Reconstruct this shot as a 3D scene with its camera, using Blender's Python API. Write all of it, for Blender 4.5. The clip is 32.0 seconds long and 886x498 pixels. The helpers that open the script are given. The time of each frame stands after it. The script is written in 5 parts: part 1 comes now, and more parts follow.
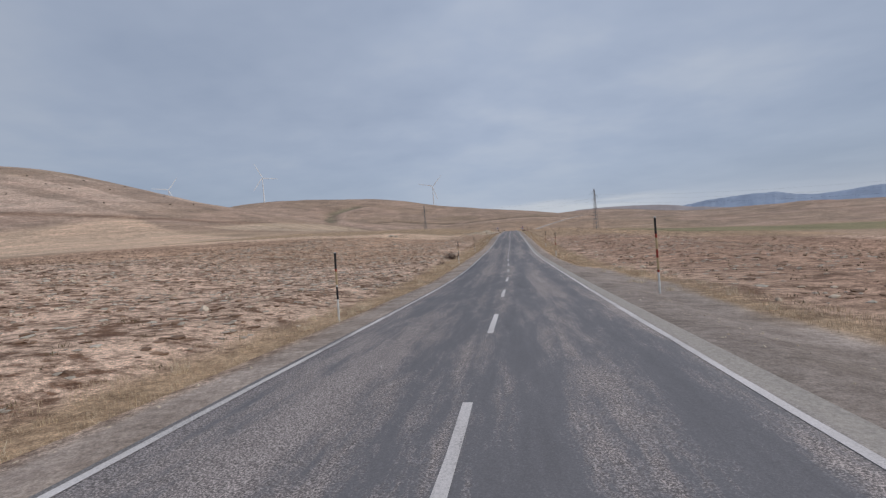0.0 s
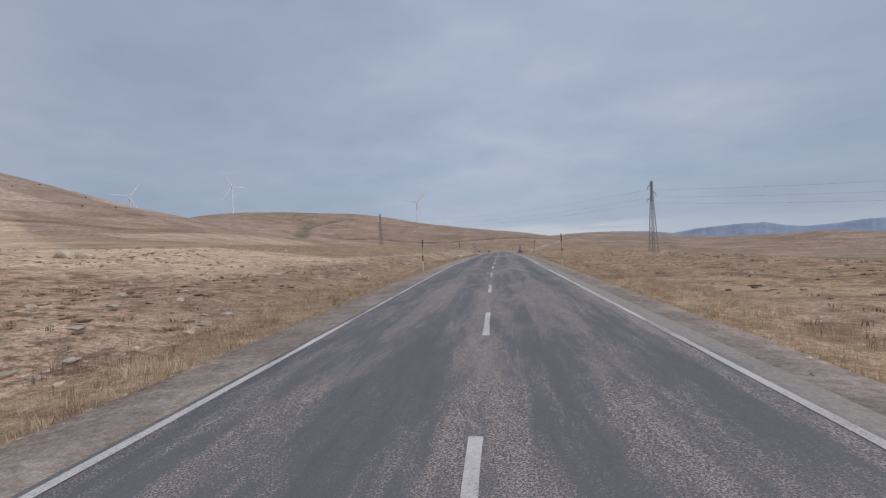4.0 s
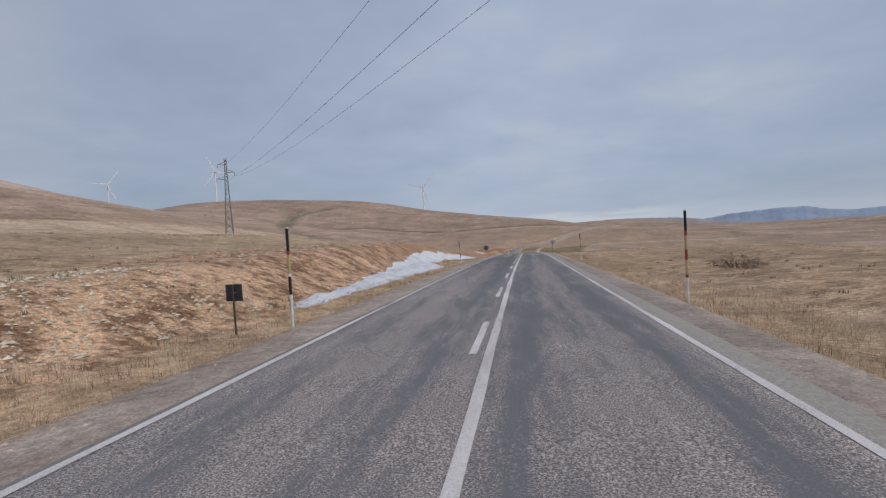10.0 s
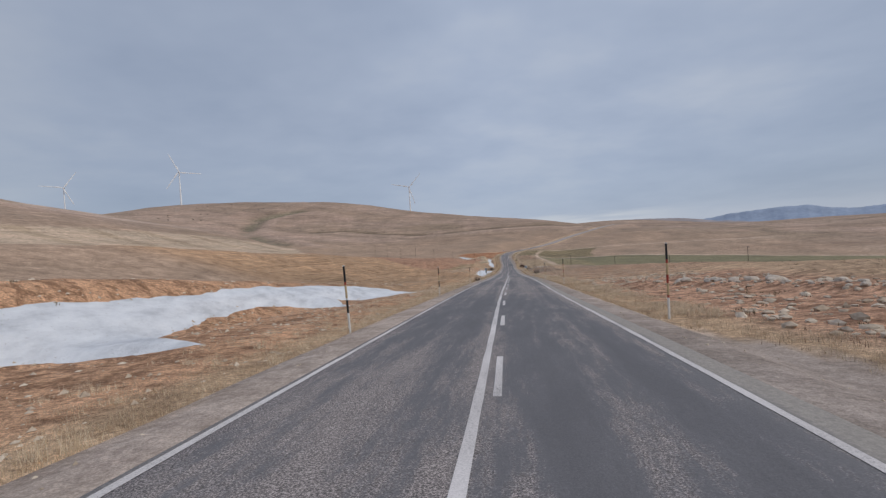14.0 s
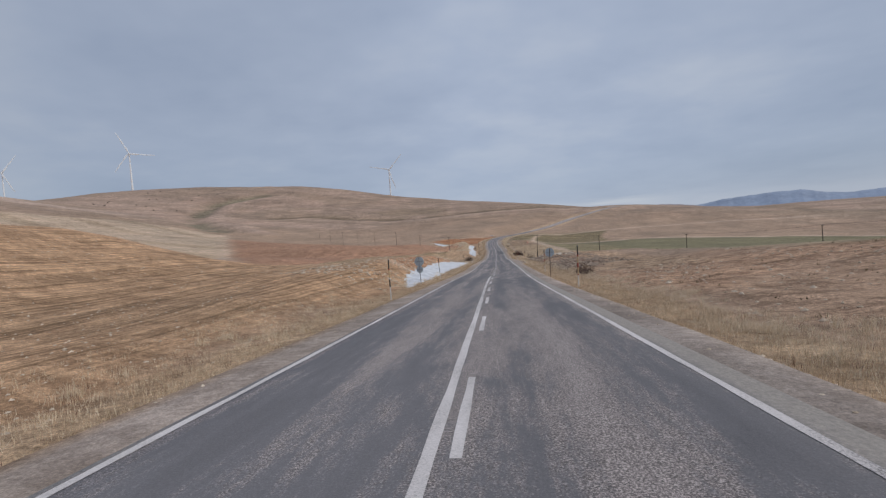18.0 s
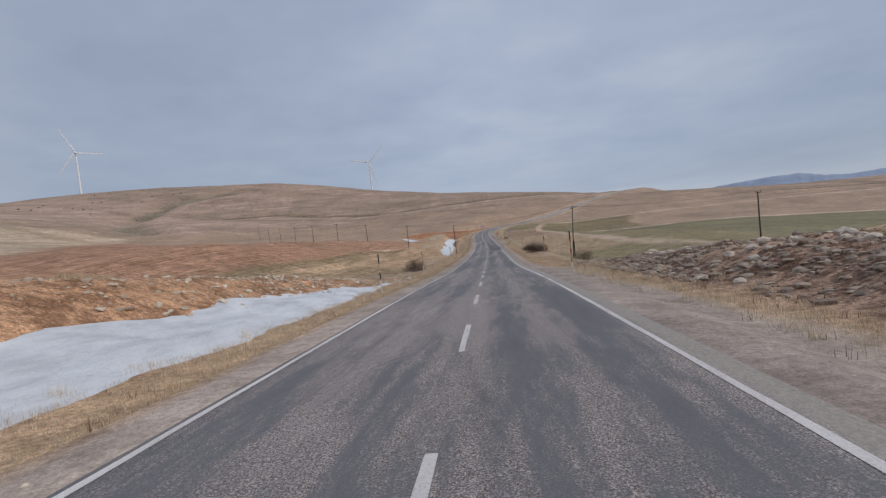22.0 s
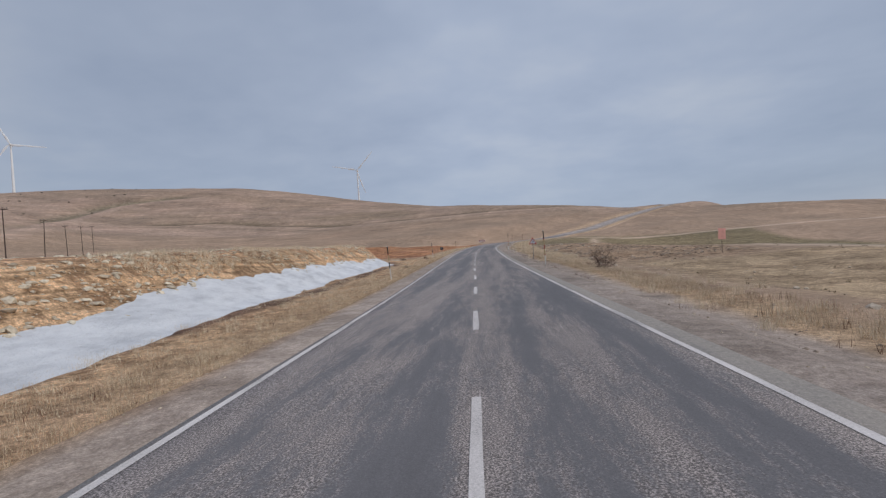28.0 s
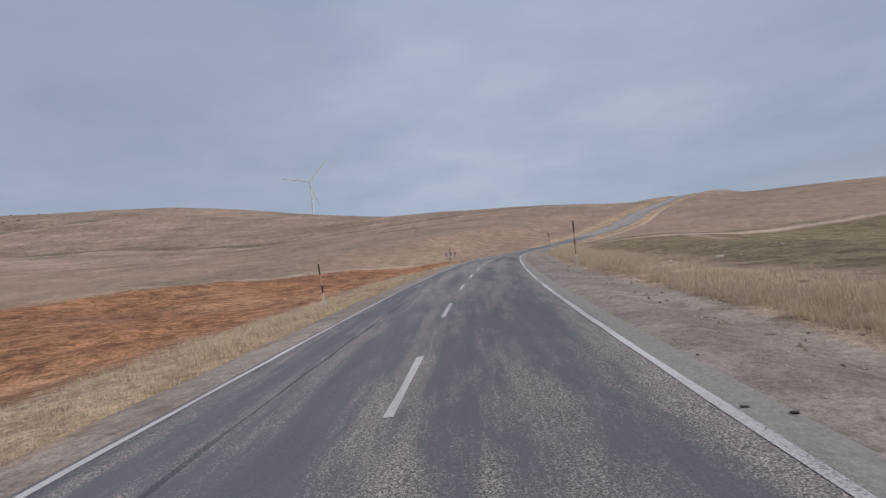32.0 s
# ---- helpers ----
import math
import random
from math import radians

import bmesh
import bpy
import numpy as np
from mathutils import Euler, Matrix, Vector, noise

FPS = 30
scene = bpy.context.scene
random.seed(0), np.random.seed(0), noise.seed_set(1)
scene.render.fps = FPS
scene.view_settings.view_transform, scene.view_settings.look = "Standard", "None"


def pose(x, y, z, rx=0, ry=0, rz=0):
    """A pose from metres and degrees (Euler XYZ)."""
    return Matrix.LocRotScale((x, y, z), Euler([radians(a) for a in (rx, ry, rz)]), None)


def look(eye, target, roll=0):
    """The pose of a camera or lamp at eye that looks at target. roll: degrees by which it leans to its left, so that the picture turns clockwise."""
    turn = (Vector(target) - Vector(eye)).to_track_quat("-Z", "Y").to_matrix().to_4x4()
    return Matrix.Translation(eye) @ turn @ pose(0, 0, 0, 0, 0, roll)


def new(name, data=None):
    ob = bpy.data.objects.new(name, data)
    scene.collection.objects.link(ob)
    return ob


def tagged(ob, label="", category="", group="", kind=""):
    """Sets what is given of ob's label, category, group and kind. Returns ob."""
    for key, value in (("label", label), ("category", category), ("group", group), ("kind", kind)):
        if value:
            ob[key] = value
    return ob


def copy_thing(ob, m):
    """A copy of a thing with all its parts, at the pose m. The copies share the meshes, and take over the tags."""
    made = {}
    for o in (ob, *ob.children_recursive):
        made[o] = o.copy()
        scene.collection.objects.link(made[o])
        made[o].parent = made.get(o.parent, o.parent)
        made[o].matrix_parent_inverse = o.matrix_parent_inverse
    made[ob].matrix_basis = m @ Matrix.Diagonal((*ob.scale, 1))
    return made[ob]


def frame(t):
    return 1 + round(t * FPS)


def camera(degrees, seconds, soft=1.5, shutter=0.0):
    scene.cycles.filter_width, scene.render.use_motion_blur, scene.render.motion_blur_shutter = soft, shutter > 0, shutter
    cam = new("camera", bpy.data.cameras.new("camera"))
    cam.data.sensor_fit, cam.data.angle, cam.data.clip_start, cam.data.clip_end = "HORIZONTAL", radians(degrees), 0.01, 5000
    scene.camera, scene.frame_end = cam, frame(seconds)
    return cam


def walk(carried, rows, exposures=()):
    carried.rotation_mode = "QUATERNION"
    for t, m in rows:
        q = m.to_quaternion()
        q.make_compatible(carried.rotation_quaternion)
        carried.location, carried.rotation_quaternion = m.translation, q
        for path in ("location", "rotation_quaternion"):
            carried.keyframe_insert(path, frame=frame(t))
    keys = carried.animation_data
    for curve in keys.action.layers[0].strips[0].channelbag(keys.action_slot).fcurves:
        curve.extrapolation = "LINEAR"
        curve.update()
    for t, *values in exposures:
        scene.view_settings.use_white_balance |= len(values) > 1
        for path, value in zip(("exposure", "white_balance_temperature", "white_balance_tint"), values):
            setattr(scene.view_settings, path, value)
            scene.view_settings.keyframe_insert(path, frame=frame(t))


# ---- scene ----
cam = camera(87.7, 32.0, 1.3)
PATH = (
    # t, x, y, z, yaw to the left, pitch up, roll
    (0.0, 0.72, 0.00, 1.93, 8.58, -2.65, -4.28),
    (0.5, 0.72, 15.05, 1.13, 8.56, -1.64, -3.19),
    (1.0, 0.70, 30.22, 0.44, 7.95, -0.93, -2.02),
    (1.5, 0.58, 45.64, -0.07, 7.51, -1.13, -1.58),
    (2.0, 0.49, 60.91, -0.38, 7.71, -1.23, -1.02),
    (2.5, 0.44, 75.64, -0.53, 7.38, -1.21, -1.21),
    (3.0, 0.38, 89.98, -0.62, 7.26, -1.00, -1.10),
    (3.5, 0.45, 104.08, -0.57, 6.85, -0.55, -1.79),
    (4.0, 0.48, 118.21, -0.54, 6.89, -0.25, -2.35),
    (4.5, 0.40, 132.65, -0.43, 6.70, -0.03, -2.49),
    (6.5, 0.61, 196.00, -0.40, 7.62, 0.61, -2.63),
    (7.0, 0.62, 211.16, -0.57, 7.22, -0.37, -2.68),
    (7.5, 0.77, 226.17, -0.68, 7.41, -0.40, -2.87),
    (8.0, 0.73, 241.22, -0.83, 7.65, -0.10, -3.87),
    (8.5, 0.50, 256.47, -1.04, 8.01, -0.14, -3.36),
    (9.0, 0.49, 271.69, -1.28, 8.24, -0.30, -2.53),
    (9.5, 0.67, 286.79, -1.44, 8.52, -0.91, -3.01),
    (10.0, 0.83, 301.72, -1.67, 9.03, -1.41, -2.99),
    (10.5, 0.89, 316.55, -1.81, 8.96, -1.33, -4.09),
    (11.0, 1.04, 331.26, -2.09, 8.30, -0.61, -3.85),
    (11.5, 1.27, 345.78, -2.28, 7.87, -0.60, -3.79),
    (12.0, 1.48, 360.32, -2.54, 7.72, -0.49, -3.36),
    (12.5, 1.69, 375.15, -3.01, 7.39, -0.52, -3.58),
    (13.0, 1.82, 390.16, -3.52, 7.75, -1.10, -3.20),
    (13.5, 2.12, 405.25, -4.16, 8.22, -1.07, -3.60),
    (14.0, 2.32, 420.31, -4.87, 8.41, -0.91, -3.68),
    (14.5, 2.19, 435.28, -5.76, 8.35, -0.78, -3.53),
    (16.5, 2.29, 491.90, -9.37, 8.46, -2.80, -4.67),
    (17.0, 2.29, 505.37, -10.28, 8.78, -2.69, -4.32),
    (17.5, 2.11, 518.78, -11.26, 7.92, -2.80, -3.94),
    (18.0, 1.94, 532.25, -12.31, 7.21, -2.27, -4.20),
    (18.5, 1.83, 545.81, -13.17, 6.86, -2.43, -2.69),
    (19.0, 1.64, 559.20, -14.06, 6.96, -2.54, -2.85),
    (19.5, 1.41, 572.20, -14.93, 6.96, -2.91, -2.65),
    (20.0, 1.30, 585.12, -15.79, 6.82, -2.72, -2.93),
    (20.5, 1.47, 598.30, -16.53, 6.87, -3.13, -3.50),
    (21.0, 1.53, 611.59, -17.29, 6.68, -2.94, -5.02),
    (21.5, 1.35, 624.85, -17.93, 6.75, -2.73, -6.04),
    (22.0, 1.33, 638.10, -18.55, 6.42, -2.57, -6.22),
    (22.5, 1.06, 651.32, -19.22, 6.42, -2.19, -6.23),
    (23.0, 0.82, 664.74, -20.00, 6.33, -1.96, -6.75),
    (23.5, 0.49, 678.48, -20.79, 5.92, -1.54, -6.27),
    (24.0, 0.08, 692.12, -21.62, 5.63, -0.95, -6.90),
    (24.5, 0.02, 705.65, -22.07, 5.69, -0.27, -6.16),
    (25.0, -0.09, 719.02, -22.51, 5.63, -0.12, -5.45),
    (25.5, -0.22, 732.20, -22.86, 5.36, 0.06, -4.62),
    (27.5, -0.89, 781.07, -23.53, 6.59, -0.12, -3.74),
    (28.0, -1.40, 793.68, -23.57, 6.41, 0.13, -4.19),
    (28.5, -1.70, 806.50, -23.46, 6.19, 0.34, -5.19),
    (29.0, -2.05, 819.39, -23.35, 5.68, 0.85, -6.84),
    (29.5, -2.58, 832.21, -23.21, 4.95, 0.93, -5.84),
    (30.0, -3.09, 845.09, -23.00, 4.55, 1.05, -6.61),
    (30.5, -3.52, 858.05, -22.76, 4.17, 1.45, -6.45),
    (31.0, -3.72, 870.99, -22.48, 3.85, 1.44, -6.21),
    (31.5, -3.67, 883.76, -22.24, 3.59, 1.57, -7.21),
    (32.0, -3.38, 896.41, -22.00, 2.81, 1.46, -7.37),
)


def stand(x, y, z, yaw, pitch, roll):
    a, b = radians(yaw), radians(pitch)
    ahead = Vector((-math.sin(a) * math.cos(b), math.cos(a) * math.cos(b), math.sin(b)))
    return look((x, y, z), Vector((x, y, z)) + ahead * 10, roll)


walk(cam, [(r[0], stand(*r[1:])) for r in PATH])

# ---- light ----
SUN_EL, SUN_AZ = 38, 98
world = bpy.data.worlds.new("sky")
scene.world = world
world.use_nodes = True
wn, wl = world.node_tree.nodes, world.node_tree.links
bg = wn["Background"]
sky = wn.new("ShaderNodeTexSky")
sky.sky_type, sky.sun_disc = "NISHITA", False
sky.sun_elevation, sky.sun_rotation = radians(SUN_EL), radians(SUN_AZ)


def wire(tree, kind, ins=None, operation="", data_type="", blend_type="", attribute_name=""):
    """A node with its inputs set or linked."""
    n = tree.nodes.new(kind)
    if operation:
        n.operation = operation
    if data_type:
        n.data_type = data_type
    if blend_type:
        n.blend_type = blend_type
    if attribute_name:
        n.attribute_name = attribute_name
    for k, v in (ins or {}).items():
        if isinstance(v, bpy.types.NodeSocket):
            tree.links.new(v, n.inputs[k])
        else:
            n.inputs[k].default_value = v
    return n


def ramp_node(tree, fac, stops):
    n = wire(tree, "ShaderNodeValToRGB", {"Fac": fac})
    while len(n.color_ramp.elements) < len(stops):
        n.color_ramp.elements.new(0.5)
    for el, (pos, c) in zip(n.color_ramp.elements, stops):
        el.position, el.color = pos, (c, c, c, 1) if isinstance(c, (int, float)) else (*c, 1)
    return n.outputs["Color"]


def blend(tree, fac, a, b, mode="MIX"):
    n = wire(tree, "ShaderNodeMix", data_type="RGBA", blend_type=mode)
    for i, v in ((0, fac), (6, a), (7, b)):
        if isinstance(v, bpy.types.NodeSocket):
            tree.links.new(v, n.inputs[i])
        else:
            n.inputs[i].default_value = v if i == 0 else ((*v, 1) if len(v) == 3 else v)
    return n.outputs[2]


wt = world.node_tree
way = wire(wt, "ShaderNodeTexCoord").outputs["Generated"]
sep = wire(wt, "ShaderNodeSeparateXYZ", {"Vector": way})
lift = wire(wt, "ShaderNodeMath", {0: sep.outputs["Z"], 1: 0.16}, operation="ADD").outputs[0]
lift = wire(wt, "ShaderNodeMath", {0: lift, 1: 0.05}, operation="MAXIMUM").outputs[0]
px = wire(wt, "ShaderNodeMath", {0: sep.outputs["X"], 1: lift}, operation="DIVIDE").outputs[0]
py = wire(wt, "ShaderNodeMath", {0: sep.outputs["Y"], 1: lift}, operation="DIVIDE").outputs[0]
flat = wire(wt, "ShaderNodeCombineXYZ", {"X": px, "Y": py}).outputs[0]
n1 = wire(wt, "ShaderNodeTexNoise", {"Vector": flat, "Scale": 0.42, "Detail": 5.0, "Roughness": 0.5, "Distortion": 0.4}).outputs["Fac"]
n2 = wire(wt, "ShaderNodeTexNoise", {"Vector": flat, "Scale": 1.5, "Detail": 4.0, "Roughness": 0.55}).outputs["Fac"]
cl = wire(wt, "ShaderNodeMix", {0: 0.3, 2: n1, 3: n2}).outputs[0]
clouds = ramp_node(wt, cl, ((0.36, (0.302, 0.364, 0.492)), (0.5, (0.388, 0.45, 0.575)), (0.64, (0.505, 0.552, 0.642))))
low = ramp_node(wt, sep.outputs["Z"], ((0.0, (0.46, 0.52, 0.63)), (0.05, (0.37, 0.44, 0.57)), (0.16, (0.31, 0.38, 0.52))))
near_low = wire(wt, "ShaderNodeMapRange", {"Value": sep.outputs["Z"], "From Min": 0.03, "From Max": 0.22, "To Min": 0.6, "To Max": 0.0}).outputs[0]
cloud_sky = blend(wt, near_low, clouds, low)
# sky colour brighter ahead along the road, darker to both sides, imitating lens vignetting
side = wire(wt, "ShaderNodeMath", {0: sep.outputs["X"], 1: 0.5, 2: 0.5}, operation="MULTIPLY_ADD").outputs[0]
cloud_sky = blend(wt, 1.0, cloud_sky, ramp_node(wt, side, ((0.05, 0.84), (0.3, 0.95), (0.47, 1.06), (0.62, 1.03), (0.85, 0.9))), "MULTIPLY")
# a pale bank of cloud low over the horizon
ripple = wire(wt, "ShaderNodeTexNoise", {"Vector": wire(wt, "ShaderNodeVectorMath", {0: way, 1: (5, 5, 60)}, operation="MULTIPLY").outputs[0], "Scale": 1.0, "Detail": 4.0}).outputs["Fac"]
edge_z = wire(wt, "ShaderNodeMath", {0: ripple, 1: -0.06, 2: sep.outputs["Z"]}, operation="MULTIPLY_ADD").outputs[0]
bank = wire(wt, "ShaderNodeMath", {0: ramp_node(wt, wire(wt, "ShaderNodeMath", {0: edge_z, 1: 0.1}, operation="ADD").outputs[0], ((0.095, 1.0), (0.112, 0.0))), 1: ramp_node(wt, side, ((0.43, 0.0), (0.5, 0.9), (0.6, 0.9), (0.68, 0.1)))}, operation="MULTIPLY").outputs[0]
cloud_sky = blend(wt, bank, cloud_sky, (0.57, 0.61, 0.68))
dim = blend(wt, 1.0, sky.outputs["Color"], (0.085, 0.085, 0.085), "MULTIPLY")
mixed = blend(wt, 0.12, cloud_sky, dim)
wl.new(mixed, bg.inputs["Color"])
bg.inputs["Strength"].default_value = 1.0
sun = new("sun", bpy.data.lights.new("sun", "SUN"))
sun.data.energy, sun.data.angle, sun.data.color = 1.5, radians(14), (1.0, 0.94, 0.86)
a, e = radians(SUN_AZ), radians(SUN_EL)
sun.matrix_world = look((0, 0, 100), (-math.sin(a) * math.cos(e), -math.cos(a) * math.cos(e), 100 - math.sin(e)))


# ---- materials ----
def shader(name, rough=0.9, metal=0.0):
    m = bpy.data.materials.new(name)
    m.use_nodes = True
    b = m.node_tree.nodes["Principled BSDF"]
    b.inputs["Roughness"].default_value, b.inputs["Metallic"].default_value = rough, metal
    b.inputs["Specular IOR Level"].default_value = 0.25
    return m, m.node_tree, b


def at(tree, scale):
    """World place, stretched."""
    g = wire(tree, "ShaderNodeNewGeometry").outputs["Position"]
    return wire(tree, "ShaderNodeVectorMath", {0: g, 1: scale}, operation="MULTIPLY").outputs[0]


def grain(tree, scale, size, detail=4.0, rough=0.6):
    return wire(tree, "ShaderNodeTexNoise", {"Vector": at(tree, scale), "Scale": size, "Detail": detail, "Roughness": rough}).outputs["Fac"]


def bumped(tree, bsdf, height, strength, distance):
    n = wire(tree, "ShaderNodeBump", {"Height": height, "Strength": strength, "Distance": distance})
    tree.links.new(n.outputs[0], bsdf.inputs["Normal"])


def plain(name, colour, rough=0.7, metal=0.0, dirt=0.25, size=3.0, bump=0.0):
    """A surface of one colour with stains at two scales."""
    m, t, b = shader(name, rough, metal)
    f = wire(t, "ShaderNodeMix", {0: 0.4, 2: grain(t, (1, 1, 1), size), 3: grain(t, (1, 1, 1), size * 9)}).outputs[0]
    k = ramp_node(t, f, ((0.3, 1 - dirt), (0.7, 1 + dirt * 0.5)))
    t.links.new(blend(t, 1.0, (*colour,), k, "MULTIPLY"), b.inputs["Base Color"])
    if bump:
        bumped(t, b, f, 0.6, bump)
    return m


def earth_material():
    m, t, b = shader("earth", 0.95)
    cover = wire(t, "ShaderNodeAttribute", attribute_name="cover").outputs["Color"]
    rough = wire(t, "ShaderNodeAttribute", attribute_name="mottle").outputs["Fac"]
    n_a = grain(t, (1, 1, 1), 0.45, 6, 0.65)
    n_b = grain(t, (0.85, 1, 1), 1.7, 5, 0.7)
    n_c = grain(t, (1, 1, 1), 7.0, 4, 0.75)
    n_d = grain(t, (1, 1, 1), 30.0, 2, 0.7)
    n_b2 = grain(t, (0.7, 1, 1), 0.55, 5, 0.7)
    n_b = wire(t, "ShaderNodeMix", {0: 0.45, 2: n_b, 3: n_b2}).outputs[0]
    rows = wire(t, "ShaderNodeAttribute", attribute_name="furrow").outputs["Fac"]
    slope = wire(t, "ShaderNodeAttribute", attribute_name="slope").outputs["Fac"]
    n_row = grain(t, (4.2, 0.06, 0.1), 1.0, 3, 0.6)
    n_step = grain(t, (0.006, 0.006, 0.42), 1.0, 5, 0.7)
    n_far = grain(t, (1, 0.6, 1), 0.035, 6, 0.65)
    # clods and bare stones against turf
    patch = ramp_node(t, n_b, ((0.43, (0.37, 0.265, 0.20)), (0.48, (0.82, 0.76, 0.71)), (0.535, (1.55, 1.5, 1.45))))
    soft = ramp_node(t, n_a, ((0.3, (0.74, 0.72, 0.70)), (0.7, (1.24, 1.24, 1.26))))
    c = blend(t, rough, cover, blend(t, 1.0, cover, patch, "MULTIPLY"))
    c = blend(t, 1.0, c, soft, "MULTIPLY")
    c = blend(t, 1.0, c, ramp_node(t, n_far, ((0.32, (0.78, 0.80, 0.80)), (0.68, (1.2, 1.18, 1.16)))), "MULTIPLY")
    gritty = wire(t, "ShaderNodeMapRange", {"Value": rough, "From Min": 0.1, "From Max": 0.45, "To Min": 0.3, "To Max": 0.95}).outputs[0]
    c = blend(t, gritty, c, ramp_node(t, n_c, ((0.37, (0.60, 0.57, 0.54)), (0.5, (1, 1, 1)), (0.63, (1.4, 1.38, 1.36)))), "MULTIPLY")
    c = blend(t, gritty, c, ramp_node(t, n_d, ((0.38, (0.66, 0.64, 0.62)), (0.5, (1, 1, 1)), (0.62, (1.42, 1.40, 1.38)))), "MULTIPLY")
    n_mid = grain(t, (1, 1, 1), 0.2, 6, 0.8)
    c = blend(t, slope, c, blend(t, 1.0, c, ramp_node(t, n_mid, ((0.38, (0.74, 0.71, 0.68)), (0.5, (1, 1, 1)), (0.62, (1.25, 1.25, 1.26)))), "MULTIPLY"))
    c = blend(t, rows, c, blend(t, 1.0, c, ramp_node(t, n_row, ((0.38, (0.62, 0.60, 0.55)), (0.5, (1, 1, 1)), (0.62, (1.36, 1.34, 1.3)))), "MULTIPLY"))
    c = blend(t, slope, c, blend(t, 1.0, c, ramp_node(t, n_step, ((0.36, (0.84, 0.82, 0.81)), (0.5, (1, 1, 1)), (0.64, (1.14, 1.14, 1.14)))), "MULTIPLY"))
    t.links.new(c, b.inputs["Base Color"])
    h = wire(t, "ShaderNodeMix", {0: 0.5, 2: n_b, 3: n_c}).outputs[0]
    n = wire(t, "ShaderNodeBump", {"Height": h, "Strength": gritty, "Distance": 0.13})
    t.links.new(n.outputs[0], b.inputs["Normal"])
    return m


def asphalt_material(name, tint, dark):
    m, t, b = shader(name, 0.78)
    b.inputs["Specular IOR Level"].default_value = 0.42
    lat = wire(t, "ShaderNodeAttribute", attribute_name="lat").outputs["Fac"]
    streak = grain(t, (1.1, 0.035, 0.4), 1.0, 4, 0.6)
    big = grain(t, (0.25, 0.05, 0.2), 1.0, 5, 0.6)
    fine = grain(t, (1, 0.7, 1), 17, 4, 0.85)
    grit = grain(t, (1, 1, 1), 46, 2, 0.8)
    mid = grain(t, (1, 0.16, 1), 2.6, 6, 0.75)
    # wheel paths are polished smooth and dark, the strips between them keep their pale chippings
    wave = wire(t, "ShaderNodeMath", {0: lat, 1: 3.55}, operation="MULTIPLY").outputs[0]
    wave = wire(t, "ShaderNodeMath", {0: wave}, operation="COSINE").outputs[0]
    f = wire(t, "ShaderNodeMath", {0: wave, 1: 0.065}, operation="MULTIPLY").outputs[0]
    for src, k in ((streak, 0.6), (big, 0.75), (mid, 0.75), (fine, 0.3)):
        f = wire(t, "ShaderNodeMath", {0: src, 1: k, 2: f}, operation="MULTIPLY_ADD").outputs[0]
    f = wire(t, "ShaderNodeMath", {0: f, 1: 0.67}, operation="SUBTRACT").outputs[0]
    half_way = tuple((p + q) / 2 for p, q in zip(dark, tint))
    c = ramp_node(t, f, ((0.30, tuple(p * 0.86 for p in dark)), (0.46, dark), (0.535, half_way), (0.61, tint), (0.8, tuple(p * 1.2 for p in tint))))
    spots = ramp_node(t, grit, ((0.40, 0.35), (0.49, 0.92), (0.54, 1.1), (0.62, 2.1)))
    chips = ramp_node(t, f, ((0.44, 0.14), (0.58, 0.95)))
    c = blend(t, chips, c, blend(t, 1.0, c, spots, "MULTIPLY"))
    tar = ramp_node(t, grain(t, (0.5, 0.12, 1), 0.6, 6, 0.7), ((0.27, 0.72), (0.36, 1.0)))
    c = blend(t, 1.0, c, tar, "MULTIPLY")
    # dust lies on the edges outside the lines
    rim = wire(t, "ShaderNodeMath", {0: lat}, operation="ABSOLUTE").outputs[0]
    rim = wire(t, "ShaderNodeMath", {0: mid, 1: 0.35, 2: rim}, operation="MULTIPLY_ADD").outputs[0]
    rim = wire(t, "ShaderNodeMapRange", {"Value": rim, "From Min": 3.62, "From Max": 3.85, "To Min": 0.0, "To Max": 0.85}).outputs[0]
    c = blend(t, rim, c, blend(t, 1.0, (0.325, 0.292, 0.258), ramp_node(t, fine, ((0.35, 0.75), (0.65, 1.25))), "MULTIPLY"))
    wear = wire(t, "ShaderNodeAttribute", attribute_name="wear").outputs["Fac"]
    c = blend(t, 1.0, c, wear, "MULTIPLY")
    t.links.new(c, b.inputs["Base Color"])
    bumped(t, b, fine, 0.7, 0.012)
    return m


def paint_material():
    m, t, b = shader("road_paint", 0.7)
    worn = wire(t, "ShaderNodeMix", {0: 0.5, 2: grain(t, (1, 1, 1), 38, 4, 0.8), 3: grain(t, (1, 0.25, 1), 1.1, 5, 0.65)}).outputs[0]
    c = ramp_node(t, worn, ((0.37, (0.22, 0.2, 0.195)), (0.45, (0.58, 0.535, 0.51)), (0.62, (0.82, 0.76, 0.735))))
    t.links.new(c, b.inputs["Base Color"])
    return m


def snow_material():
    m, t, b = shader("old_snow", 0.65)
    f = grain(t, (1, 0.5, 1), 0.9, 6, 0.65)
    d = grain(t, (1, 1, 1), 5.0, 5, 0.7)
    c = ramp_node(t, f, ((0.33, (0.52, 0.53, 0.555)), (0.5, (0.68, 0.69, 0.715)), (0.7, (0.80, 0.81, 0.83))))
    c = blend(t, 1.0, c, ramp_node(t, d, ((0.25, (0.62, 0.57, 0.52)), (0.38, (1, 1, 1)))), "MULTIPLY")
    t.links.new(c, b.inputs["Base Color"])
    bumped(t, b, wire(t, "ShaderNodeMix", {0: 0.5, 2: f, 3: d}).outputs[0], 0.85, 0.18)
    return m


